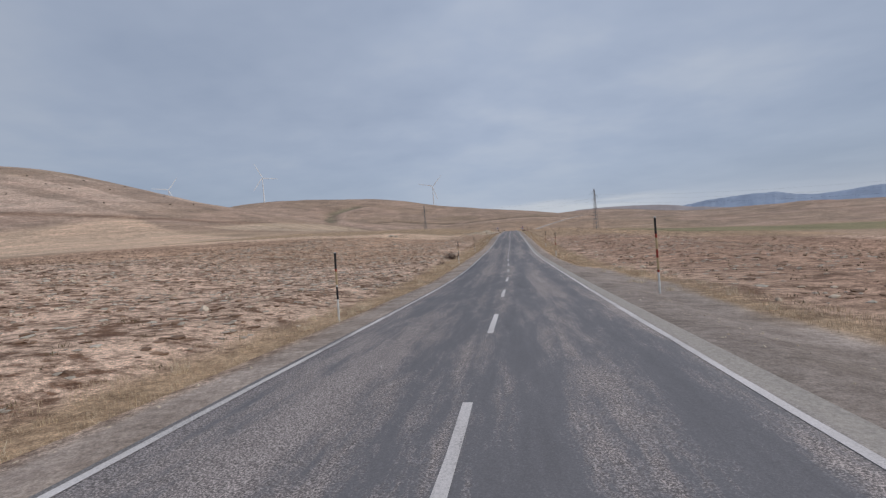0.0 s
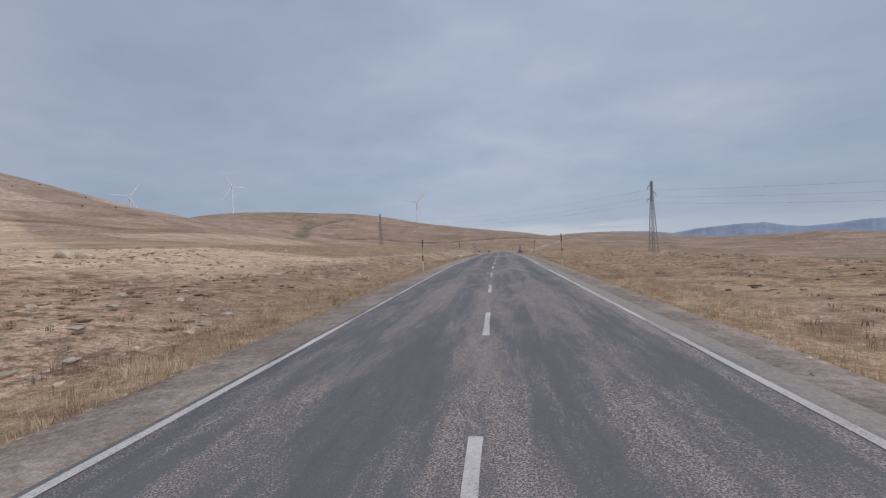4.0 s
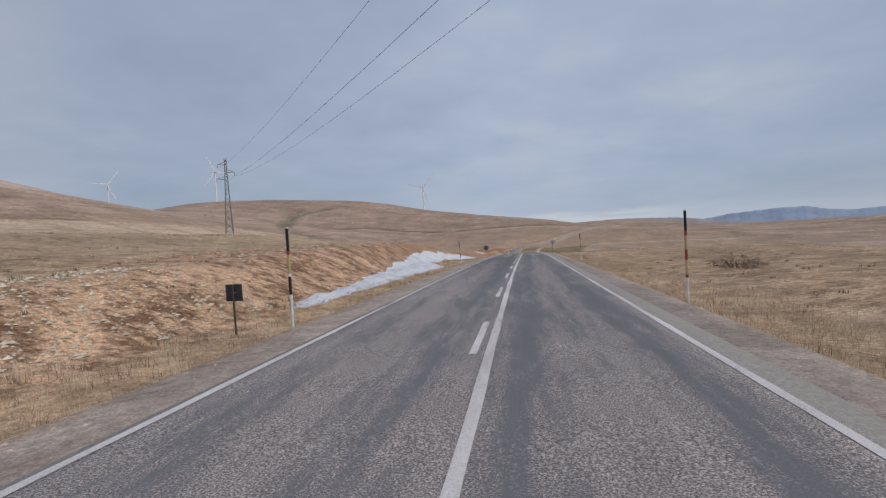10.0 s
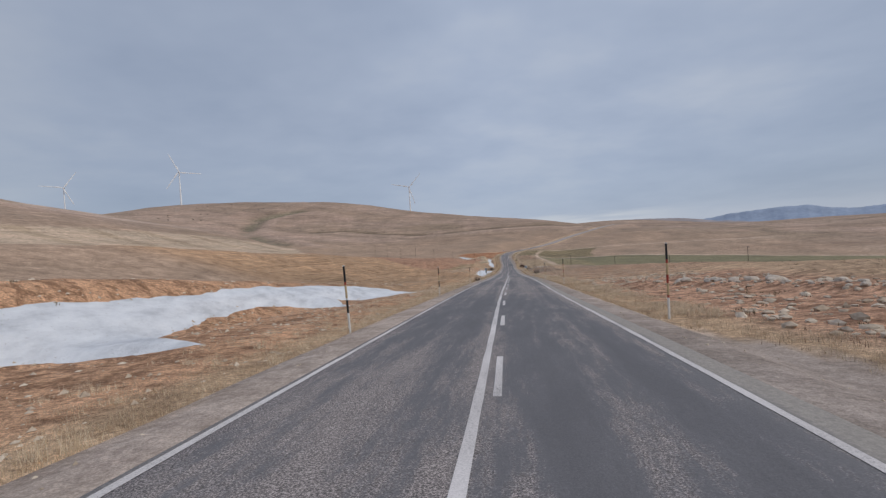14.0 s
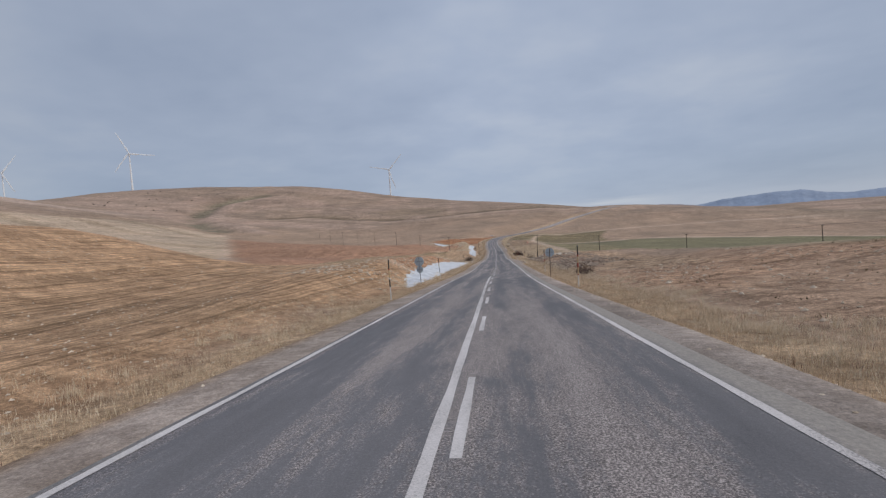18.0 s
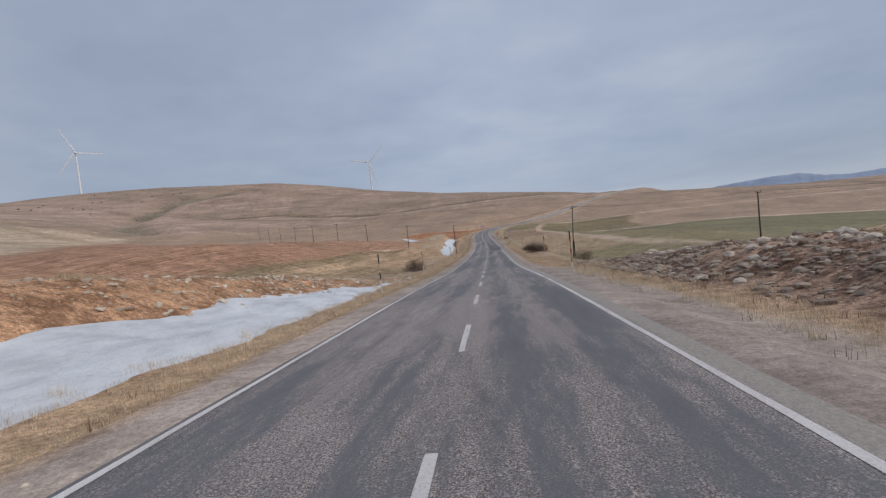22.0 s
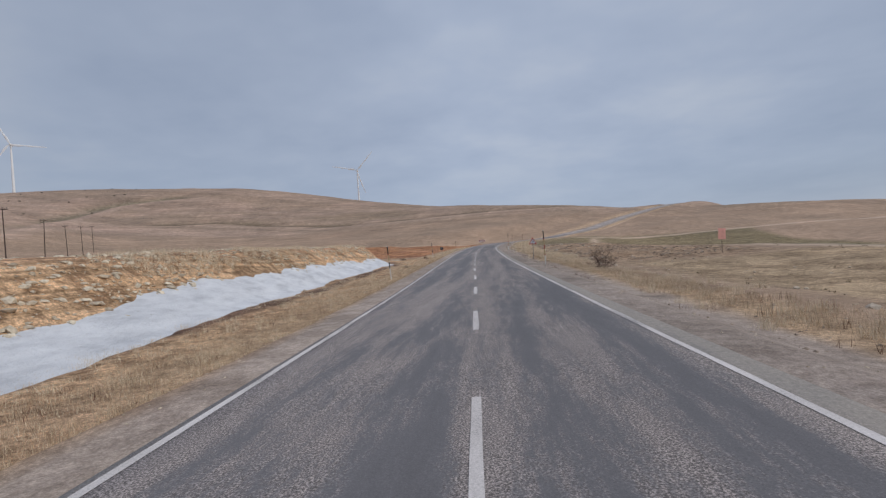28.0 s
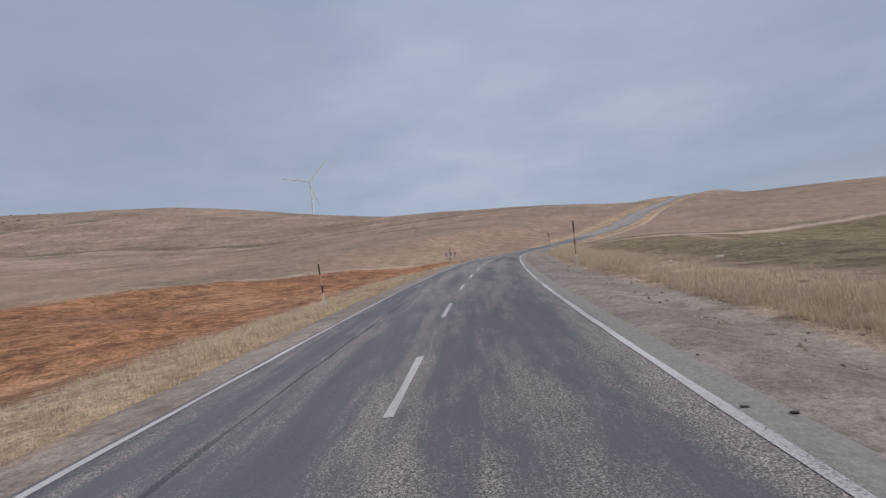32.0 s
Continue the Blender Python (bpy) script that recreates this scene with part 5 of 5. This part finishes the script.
x, y = at_road(6.8, 848.3)
sign = tagged(base("bend_sign", x, y, 0, 1), "red-bordered triangular warning sign for a bend", "road sign", "road signs")
sign_post(sign, 2.45, M_ZINC)
bm = bmesh.new()
plate(bm, [(-0.46, 1.68), (0.46, 1.68), (0.0, 2.48)], 0.0, 0.02)
p = part("triangle", bm, M_SIGNRED, sign)
bm = bmesh.new()
plate(bm, [(-0.32, 1.76), (0.32, 1.76), (0.0, 2.32)], -0.004, 0.001)
part("white_field", bm, M_SIGNWHITE, p)
bm = bmesh.new()
plate(bm, [(-0.075, 1.80), (-0.02, 1.80), (-0.015, 1.94), (0.07, 2.0), (0.07, 1.96), (0.13, 2.035), (0.07, 2.1), (0.07, 2.06), (-0.04, 1.99)], -0.008, -0.003)
part("bend_arrow", bm, M_SIGNBLACK, p)
clamp(sign, 1.9)

sign = tagged(base("chevron_board", -6.85, 998, 4, 0), "red and white chevron board on two posts outside a bend", "road sign", "road signs")
for k in (-1, 1):
    bm = bmesh.new()
    rod(bm, (k * 0.8, 0.05, -0.4), (k * 0.8, 0.05, 2.2), 0.035, 10)
    part("post", bm, M_ZINC, sign)
for i in range(3):
    cx = (i - 1) * 0.93
    bm = bmesh.new()
    block(bm, (cx - 0.44, 0, 1.3), (cx + 0.44, 0.02, 2.15), 0.004)
    p = part("board", bm, M_SIGNWHITE, sign)
    bm = bmesh.new()
    plate(bm, [(cx - 0.3, 1.32), (cx - 0.02, 1.32), (cx + 0.3, 1.725), (cx - 0.02, 2.13), (cx - 0.3, 2.13), (cx + 0.02, 1.725)], -0.004, 0.001)
    part("chevron", bm, M_SIGNRED, p)

sign = tagged(base("marker_board", 19, 838, 15, 3), "faded red marker board on a thin post in a field", "sign")
bm = bmesh.new()
rod(bm, (0, 0.03, -0.3), (0, 0.03, 1.6), 0.025, 8)
part("post", bm, M_RUST, sign)
bm = bmesh.new()
block(bm, (-0.38, 0, 1.2), (0.38, 0.02, 2.2), 0.01)
part("board", bm, plain("faded_red", (0.78, 0.40, 0.34), 0.6), sign)


# ---- power line on wooden poles ----
LINE = ((95.5, 620), (74.6, 647), (56.5, 677), (37.2, 705), (17, 734), (-9.3, 765), (-27, 789.5), (-47.8, 815), (-68.7, 841), (-91.8, 870), (-114, 898), (-136, 926), (-158, 954), (-180, 982))
TALL = 8.4
HEADS = (-17.5, -18.2, -18.6, -19.2, -17.15, -18.3, -16.4, -14.1, -11.5, -9, -6.5, -4, -1.5, 1)  # height of each pole's top


def utility_pole():
    top = new("utility_pole")
    bm = bmesh.new()
    rod(bm, (0, 0, -0.8), (0, 0, TALL), 0.115, 10, 0.075)
    part("pole", bm, M_WOOD, top)
    bm = bmesh.new()
    block(bm, (-0.75, -0.14, TALL - 0.2), (0.75, -0.05, TALL - 0.1), 0.01)
    arm = part("crossarm", bm, M_WOOD, top)
    for k in (-0.65, 0, 0.65):
        bm = bmesh.new()
        rod(bm, (k, -0.09, TALL - 0.1), (k, -0.09, TALL + 0.04), 0.02, 8)
        rod(bm, (k, -0.09, TALL + 0.02), (k, -0.09, TALL + 0.16), 0.055, 10, 0.03)
        part("insulator", bm, M_GLASSY, arm)
    return top


def wires(name, a, b, sag, r, label, group):
    """One conductor hung between two points."""
    a, b = Vector(a), Vector(b)
    cu = bpy.data.curves.new(name, "CURVE")
    cu.dimensions, cu.bevel_depth, cu.bevel_resolution = "3D", r, 1
    sp = cu.splines.new("POLY")
    n = 24
    sp.points.add(n)
    for i in range(n + 1):
        q = i / n
        p = a.lerp(b, q)
        sp.points[i].co = (p.x, p.y, p.z - sag * 4 * q * (1 - q), 1)
    cu.materials.append(M_WIRE)
    return tagged(new(name, cu), label, "cable", group)


pole = tagged(utility_pole(), "dark wooden utility pole with a crossarm", "utility pole", "poles of the power line")
turn = math.degrees(math.atan2(LINE[1][1] - LINE[0][1], LINE[1][0] - LINE[0][0])) - 90
heads = []
for i, (x, y) in enumerate(LINE):
    z = float(settle(np.array([x]), np.array([y]))[0])
    tall = Matrix.Diagonal((1, 1, 1 if i == 0 else min(1.4, max(0.8, (HEADS[i] - z) / TALL)), 1))
    m = pose(x, y, z, random.uniform(-1, 1), random.uniform(-1.5, 1.5), turn + (50 if i == 5 else 0)) @ tall
    if i == 4:
        m = Matrix.Translation((x, y, z)) @ Matrix.Rotation(radians(3.5), 4, "Y") @ pose(0, 0, 0, 0, 0, turn) @ tall
    if i == 0:
        pole.matrix_world = m
    else:
        copy_thing(pole, m)
    heads.append([m @ Vector((k, -0.09, TALL + 0.15)) for k in (-0.65, 0, 0.65)])
for p, q in zip(heads, heads[1:]):
    wires("power_cable", p[1], q[1], 0.6, 0.016, "thin dark power cable strung between wooden poles", "cables of the power line")
bm = bmesh.new()
x, y = LINE[4]
z = float(settle(np.array([x]), np.array([y]))[0])
rod(bm, (x + 0.28, y - 0.1, z - 0.5), (x + 0.34, y - 0.05, z + 3.2), 0.1, 10, 0.09)
tagged(part("stub_pole", bm, M_WOOD), "short wooden stub lashed to the foot of a pole", "pole")


# ---- lattice pylons ----
def pylon(tall, arms):
    top = new("lattice_pylon")
    w0, w1 = 1.0, 0.3

    def half_width(z):
        return w0 + (w1 - w0) * min(1, z / (tall * 0.8))

    for sx in (-1, 1):
        for sy in (-1, 1):
            bm = bmesh.new()
            rod(bm, (sx * w0, sy * w0, -0.5), (sx * w1, sy * w1, tall * 0.8), 0.085, 6)
            rod(bm, (sx * w1, sy * w1, tall * 0.8), (sx * w1 * 0.8, sy * w1 * 0.8, tall), 0.075, 6)
            part("leg", bm, M_LATTICE, top)
    levels = [0.0]
    while levels[-1] < tall * 0.96:
        levels.append(min(tall, levels[-1] + 2.1 * half_width(levels[-1]) + 0.25))
    for sx, sy, ax in ((1, 1, 0), (1, -1, 0), (1, 1, 1), (-1, 1, 1)):
        bm = bmesh.new()
        for lo, hi in zip(levels, levels[1:]):
            a, b = half_width(lo), half_width(hi)
            for s in (-1, 1):
                if ax == 0:
                    rod(bm, (-s * a, sy * a, lo), (s * b, sy * b, hi), 0.04, 4)
                else:
                    rod(bm, (sx * a, -s * a, lo), (sx * b, s * b, hi), 0.04, 4)
        part("bracing", bm, M_LATTICE, top)
    for z, reach, side in arms:
        bm = bmesh.new()
        for s in (-1, 1):
            rod(bm, (0, s * w1 * 0.8, z), (side * reach, 0, z + 0.1), 0.06, 5)
            rod(bm, (0, s * w1 * 0.8, z + 0.9), (side * reach, 0, z + 0.1), 0.05, 5)
        arm = part("arm", bm, M_LATTICE, top)
        bm = bmesh.new()
        rod(bm, (side * reach, 0, z + 0.05), (side * reach, 0, z - 1.0), 0.035, 6)
        for i in range(5):
            rod(bm, (side * reach, 0, z - 0.2 - i * 0.15), (side * reach, 0, z - 0.26 - i * 0.15), 0.11, 8)
        part("insulator", bm, M_GLASSY, arm)
    return top


ARMS = ((16.2, 2.4, -1), (18.2, 2.2, 1), (20.2, 2.0, -1))
SITES = ((171, 111), (47.2, 265), (-77.2, 418.7))
first = tagged(pylon(22.0, ARMS), "weathered steel lattice pylon carrying three conductors", "pylon", "pylons of the high line")
turn = math.degrees(math.atan2(154, -124)) - 90
tips = []
for i, (x, y) in enumerate(SITES):
    z = float(settle(np.array([x]), np.array([y]))[0])
    if i == 1:
        z = max(z, -7.0)
    m = pose(x, y, z, 0, 0, turn)
    if i == 0:
        first.matrix_world = m
    else:
        copy_thing(first, m)
    tips.append([m @ Vector((side * reach, 0, zz - 1.0)) for zz, reach, side in ARMS])
for p, q in zip(tips, tips[1:]):
    for a, b in zip(p, q):
        wires("conductor", a, b, 4.0, 0.012, "dark high-voltage conductor sagging between pylons", "conductors of the high line")


# ---- wind turbines ----
def turbine(x, y, hub, blade, spin, face):
    gz = float(settle(np.array([x]), np.array([y]))[0])
    top = new("wind_turbine")
    top.matrix_world = pose(x, y, gz, 0, 0, face)
    h = hub - gz
    bm = bmesh.new()
    rod(bm, (0, 0, -2), (0, 0, h - 1.2), 2.3, 24, 1.35)
    part("tower", bm, M_WHITE, top)
    bm = bmesh.new()
    block(bm, (-1.9, -3.2, h - 1.9), (1.9, 8.0, h + 2.0), 0.7)
    part("nacelle", bm, M_WHITE, top)
    bm = bmesh.new()
    rod(bm, (0, -3.0, h), (0, -5.6, h), 1.8, 20, 0.7)
    part("hub", bm, M_WHITE, top)
    for k in range(3):
        a = radians(spin + 120 * k)
        bm = bmesh.new()
        turn_m = Matrix.Translation((0, -4.3, h)) @ Matrix.Rotation(a, 4, "Y")
        rings = []
        for q in np.linspace(0, 1, 9):
            chord = 1.2 + 2.4 * max(0.0, math.sin(math.pi * min(1, q * 2.6))) * (q < 0.39) + (0 if q < 0.39 else 2.3 * (1 - q) ** 0.9)
            thick = 1.1 * (1 - q) ** 1.2 + 0.12
            rings.append([bm.verts.new(turn_m @ Vector((chord * (0.6 * math.cos(t)) + 0.3 * chord, thick * 0.5 * math.sin(t), 1.0 + q * blade))) for t in np.linspace(0, 2 * math.pi, 9)[:-1]])
        for r1, r2 in zip(rings, rings[1:]):
            for i in range(8):
                bm.faces.new((r1[i], r1[(i + 1) % 8], r2[(i + 1) % 8], r2[i]))
        bm.faces.new(rings[-1])
        part("blade", bm, M_WHITE, top)
    return tagged(top, "white three-bladed wind turbine standing behind a hill", "wind turbine", "wind turbines")


turbine(-861, 1541, 225, 53, -25, 28)
turbine(-292, 1790, 166, 53, 42, 8)
turbine(-1280, 1598, 223, 55, 35, 36)


# ---- bushes ----
def bush(x, y, wide, high, twigs, seed, label, d=None):
    r = random.Random(seed)
    top = tagged(base("thorn_bush", x, y), label, "bush", "bare bushes beside the road")
    bms = bmesh.new()
    vs, fs = [], []

    def twig(p, way, length, rad, depth):
        q = p
        w = way.normalized()
        pts = [p]
        for i in range(3):
            w = (w + Vector((r.uniform(-0.35, 0.35), r.uniform(-0.35, 0.35), r.uniform(-0.25, 0.3)))).normalized()
            q = q + w * length / 3
            pts.append(q)
        k = len(vs)
        for i, c in enumerate(pts):
            rr = rad * (1 - 0.28 * i)
            s = w.orthogonal().normalized() * rr
            t = w.cross(s).normalized() * rr
            vs.extend((tuple(c + s), tuple(c - 0.5 * s + 0.87 * t), tuple(c - 0.5 * s - 0.87 * t)))
        for i in range(3):
            for j in range(3):
                a, b = k + i * 3 + j, k + i * 3 + (j + 1) % 3
                fs.append((a, b, b + 3, a + 3))
        if depth:
            for i in range(4):
                twig(pts[r.choice((1, 2, 2, 3))], w * 0.5 + Vector((r.uniform(-1, 1), r.uniform(-1, 1), r.uniform(-0.6, 0.8))), length * r.uniform(0.3, 0.55), rad * 0.62, depth - 1)

    for i in range(int(twigs * 0.6)):
        a, rise = r.uniform(0, 6.283), r.uniform(0.02, 1.0)
        flat = math.sqrt(1 - rise * rise)
        way = Vector((math.cos(a) * flat * wide * 0.5, math.sin(a) * flat * wide * 0.5, rise * high))
        a += r.uniform(-0.5, 0.5)
        start = Vector((math.cos(a), math.sin(a), 0)) * r.uniform(0, 0.36) * wide * flat
        start.z = r.uniform(-0.05, 0.25) * high * rise
        twig(start, way - start, (way - start).length * r.uniform(0.45, 0.85), 0.009, 2)
    bms.free()
    me = bpy.data.meshes.new("twig_crown")
    me.from_pydata(vs, [], fs)
    me.materials.append(M_TWIG)
    new("twig_crown", me).parent = top
    bm = bmesh.new()
    for i in range(9):
        a = r.uniform(0, 6.283)
        e = Vector((math.cos(a), math.sin(a), 0)) * wide * 0.16
        rod(bm, Vector((e.x * 0.4, e.y * 0.4, -0.1)), (e.x, e.y, high * 0.4), 0.022, 6, 0.01)
    part("rootstock", bm, M_TWIG, top)
    return top


for d, y, w, h, n, label in (
        (-10.2, 703, 4.0, 2.5, 420, "dense bare thorn bush below the road"), (9.2, 723.6, 4.8, 2.5, 700, "large dark bare thorn bush beside the road"),
        (8.7, 733.8, 4.0, 1.85, 520, "broad bare thorn bush beside the road"), (-8.6, 68, 3.0, 1.4, 260, "low bare bush in stony ground"), (-8.4, 58, 1.6, 0.8, 60, "low bare bush in stony ground"),
        (-7.5, 531.5, 2.2, 1.5, 190, "round bare bush at the edge of a ploughed field"), (9.0, 305.5, 3.4, 1.4, 260, "dense bare brushwood beside the road"), (7.0, 279.6, 1.9, 1.0, 120, "low bare bush around a snow pole"), (12.6, 330, 4.0, 1.0, 130, "spreading bare brushwood beside the road"),
        (9.6, 582, 2.6, 1.5, 220, "bare reddish-brown bush in dry grass"), (11.6, 693, 3.4, 2.0, 220, "bare bush in dry grass"), (9.2, 828, 2.6, 2.1, 130, "bare bush beside a gravel verge"),
        (-9.2, 875, 1.3, 1.0, 80, "small bare bush on a grassy bank"), (-13.7, 877.2, 1.5, 0.75, 60, "low bare bush on a grassy bank"), (-10.5, 668, 1.6, 1.0, 34, "bare bush above old snow"), (-8.4, 849.3, 1.1, 0.5, 34, "low bare bush on a grassy bank")):
    x, y = at_road(d, y)
    bush(x, y, w, h, n, int(y), label)

# dark juniper clumps on the far slopes
def shrub(seed):
    r = np.random.default_rng(seed)
    n = 160
    p = r.normal(0, 1, (n, 3))
    p /= np.linalg.norm(p, axis=1)[:, None]
    p *= r.uniform(0.5, 1, (n, 1)) * (1.6, 1.6, 1.1)
    p[:, 2] = np.abs(p[:, 2])
    e1, e2 = r.normal(0, 0.3, (n, 3)), r.normal(0, 0.3, (n, 3))
    v = np.stack([p, p + e1, p + e2], 1).reshape(-1, 3)
    k = np.arange(n) * 3
    top = new("hill_shrub")
    soup("foliage", v.tolist(), np.stack([k, k + 1, k + 2], -1).tolist(), M_JUNIPER).parent = top
    bm = bmesh.new()
    rod(bm, (0, 0, -0.4), (0, 0, 0.9), 0.14, 6, 0.06)
    part("stem", bm, M_TWIG, top)
    return tagged(top, "small dark shrub standing on a bare hillside", "shrub", "shrubs on the hills")


M_JUNIPER = varied("juniper", (0.055, 0.06, 0.04), (0.03, 0.032, 0.025))
kinds = [shrub(1), shrub(2)]
spot = random.Random(8)
for i in range(46):
    if i < 30:
        x, y = spot.uniform(-780, -420), spot.uniform(1250, 1590)
    else:
        x, y = spot.uniform(-790, -480), spot.uniform(480, 780)
    z = float(settle(np.array([x]), np.array([y]))[0])
    m = pose(x, y, z, 0, 0, spot.uniform(0, 360)) @ Matrix.Diagonal((1, 1, 1, 1))
    if i < 2:
        kinds[i].matrix_world = m
    else:
        copy_thing(kinds[i % 2], m)


# ---- boulders ----
def boulder(seed):
    r = random.Random(seed)
    bm = bmesh.new()
    bmesh.ops.create_icosphere(bm, subdivisions=2, radius=1)
    o = Vector((r.uniform(0, 50), r.uniform(0, 50), r.uniform(0, 50)))
    for v in bm.verts:
        v.co *= 1 + 0.45 * noise.noise(v.co * 1.1 + o) + 0.15 * noise.noise(v.co * 3 + o)
        v.co.z *= 0.62
    return part("boulder", bm, M_ROCK)


stones = [boulder(i) for i in range(4)]
spot = random.Random(3)
rows = []
for (d0, y0), (d1, y1) in zip(WALLSTONES, WALLSTONES[1:]):
    for _ in range(int(2.2 * math.hypot(d1 - d0, y1 - y0))):
        q = spot.uniform(0, 1)
        rows.append((d0 + (d1 - d0) * q + spot.gauss(0, 0.6), y0 + (y1 - y0) * q + spot.gauss(0, 0.6), 0.12 + 0.34 * spot.uniform(0, 1) ** 2))
rows += [(14.3, 652.6, 0.62), (14.6, 643.2, 0.6), (13.6, 642.6, 0.4), (12.6, 645, 0.3), (16.2, 657, 0.4), (17.5, 662, 0.5)]
rows += [(spot.uniform(11.5, 19), spot.uniform(640, 682), spot.uniform(0.16, 0.36)) for _ in range(44)]
rows += [(spot.uniform(9.2, 15.5), spot.uniform(640, 680), spot.uniform(0.10, 0.24)) for _ in range(16)]
rows += [(23, 704.5, 0.8), (22, 703.5, 0.5)]
rows += [(spot.uniform(-12, -8.5), spot.uniform(60, 85), spot.uniform(0.1, 0.24)) for _ in range(14)]
rows += [(spot.uniform(-15, -10), spot.uniform(205, 245), spot.uniform(0.1, 0.26)) for _ in range(18)]
rows += [(spot.uniform(-10.5, -7.6), spot.uniform(676, 700), spot.uniform(0.12, 0.3)) for _ in range(12)]
rows += [(spot.uniform(9, 22), spot.uniform(860, 900), spot.uniform(0.12, 0.3)) for _ in range(12)]
rows += [(-41, 158, 1.0), (-39.5, 158.5, 0.7), (-30, 118, 0.5)]
for i, (d, y, s) in enumerate(rows):
    x, y = at_road(d, y)
    z = float(settle(np.array([x]), np.array([y]))[0])
    ob = stones[i] if i < 4 else stones[i % 4].copy()
    if i >= 4:
        scene.collection.objects.link(ob)
    ob.matrix_world = pose(x, y, z + s * 0.2, spot.uniform(-12, 12), spot.uniform(-12, 12), spot.uniform(0, 360)) @ Matrix.Diagonal((s, s, s, 1))
    tagged(ob, "pale weathered boulder lying on stony ground", "boulder", "boulders beside the road")


# ---- litter ----
M_PLASTIC = plain("torn_plastic", (0.56, 0.60, 0.66), 0.4, dirt=0.25, size=4.0)
for d, y, w in ((10.6, 869.8, 0.75), (12.4, 872.2, 0.4)):
    x, y = at_road(d, y)
    u, v = np.meshgrid(np.linspace(-1, 1, 22), np.linspace(-1, 1, 16))
    px, py = x + w * u * (1 + 0.3 * (fbm(u, v, 0.7, 7) - 0.5)), y + 0.6 * w * v * (1 + 0.4 * (fbm(u, v, 0.6, 8) - 0.5))
    pz = settle(px, py) + 0.03 + 0.5 * w * np.clip(fbm(u + d, v, 0.45, 9) - 0.35, 0, None) * (1 - np.maximum(np.abs(u), np.abs(v)) ** 4)
    tagged(sheet("plastic_sheet", px, py, pz, M_PLASTIC), "crumpled pale plastic sheet lying on rough ground", "litter", "litter beside the road")


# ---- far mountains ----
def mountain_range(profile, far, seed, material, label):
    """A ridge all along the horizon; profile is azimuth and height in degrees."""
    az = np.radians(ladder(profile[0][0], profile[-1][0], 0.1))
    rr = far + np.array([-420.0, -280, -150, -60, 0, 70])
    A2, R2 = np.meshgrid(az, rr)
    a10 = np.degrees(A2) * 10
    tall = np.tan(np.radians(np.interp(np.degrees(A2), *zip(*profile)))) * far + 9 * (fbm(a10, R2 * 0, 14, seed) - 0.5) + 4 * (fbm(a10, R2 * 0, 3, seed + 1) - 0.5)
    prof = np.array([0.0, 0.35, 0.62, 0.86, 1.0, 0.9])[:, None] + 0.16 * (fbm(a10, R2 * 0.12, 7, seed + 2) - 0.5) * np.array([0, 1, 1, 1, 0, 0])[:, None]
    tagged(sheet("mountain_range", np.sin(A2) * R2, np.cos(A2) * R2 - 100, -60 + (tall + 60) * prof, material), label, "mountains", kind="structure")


# the farther range gets its haze from its bluish material
mountain_range(((14, -0.4), (17, 0.2), (19, 0.5), (21, 0.85), (23, 1.02), (24.8, 1.12), (27, 1.1), (28.5, 0.72), (30, 0.58), (32, 0.72), (34, 0.95), (37, 1.0), (46, 0.9), (60, 0.6), (75, 0.35)), 4560, 5, M_MOUNTAIN, "mountain range on the horizon, coloured blue-grey for haze")
mountain_range(((1, 0.3), (5, 0.72), (8, 0.9), (11, 0.98), (14, 0.92), (17, 0.7), (20, 0.25), (23, -0.1), (30, -0.2)), 4150, 25, M_FOOTHILL, "dull mauve-brown ridge in front of the mountains")
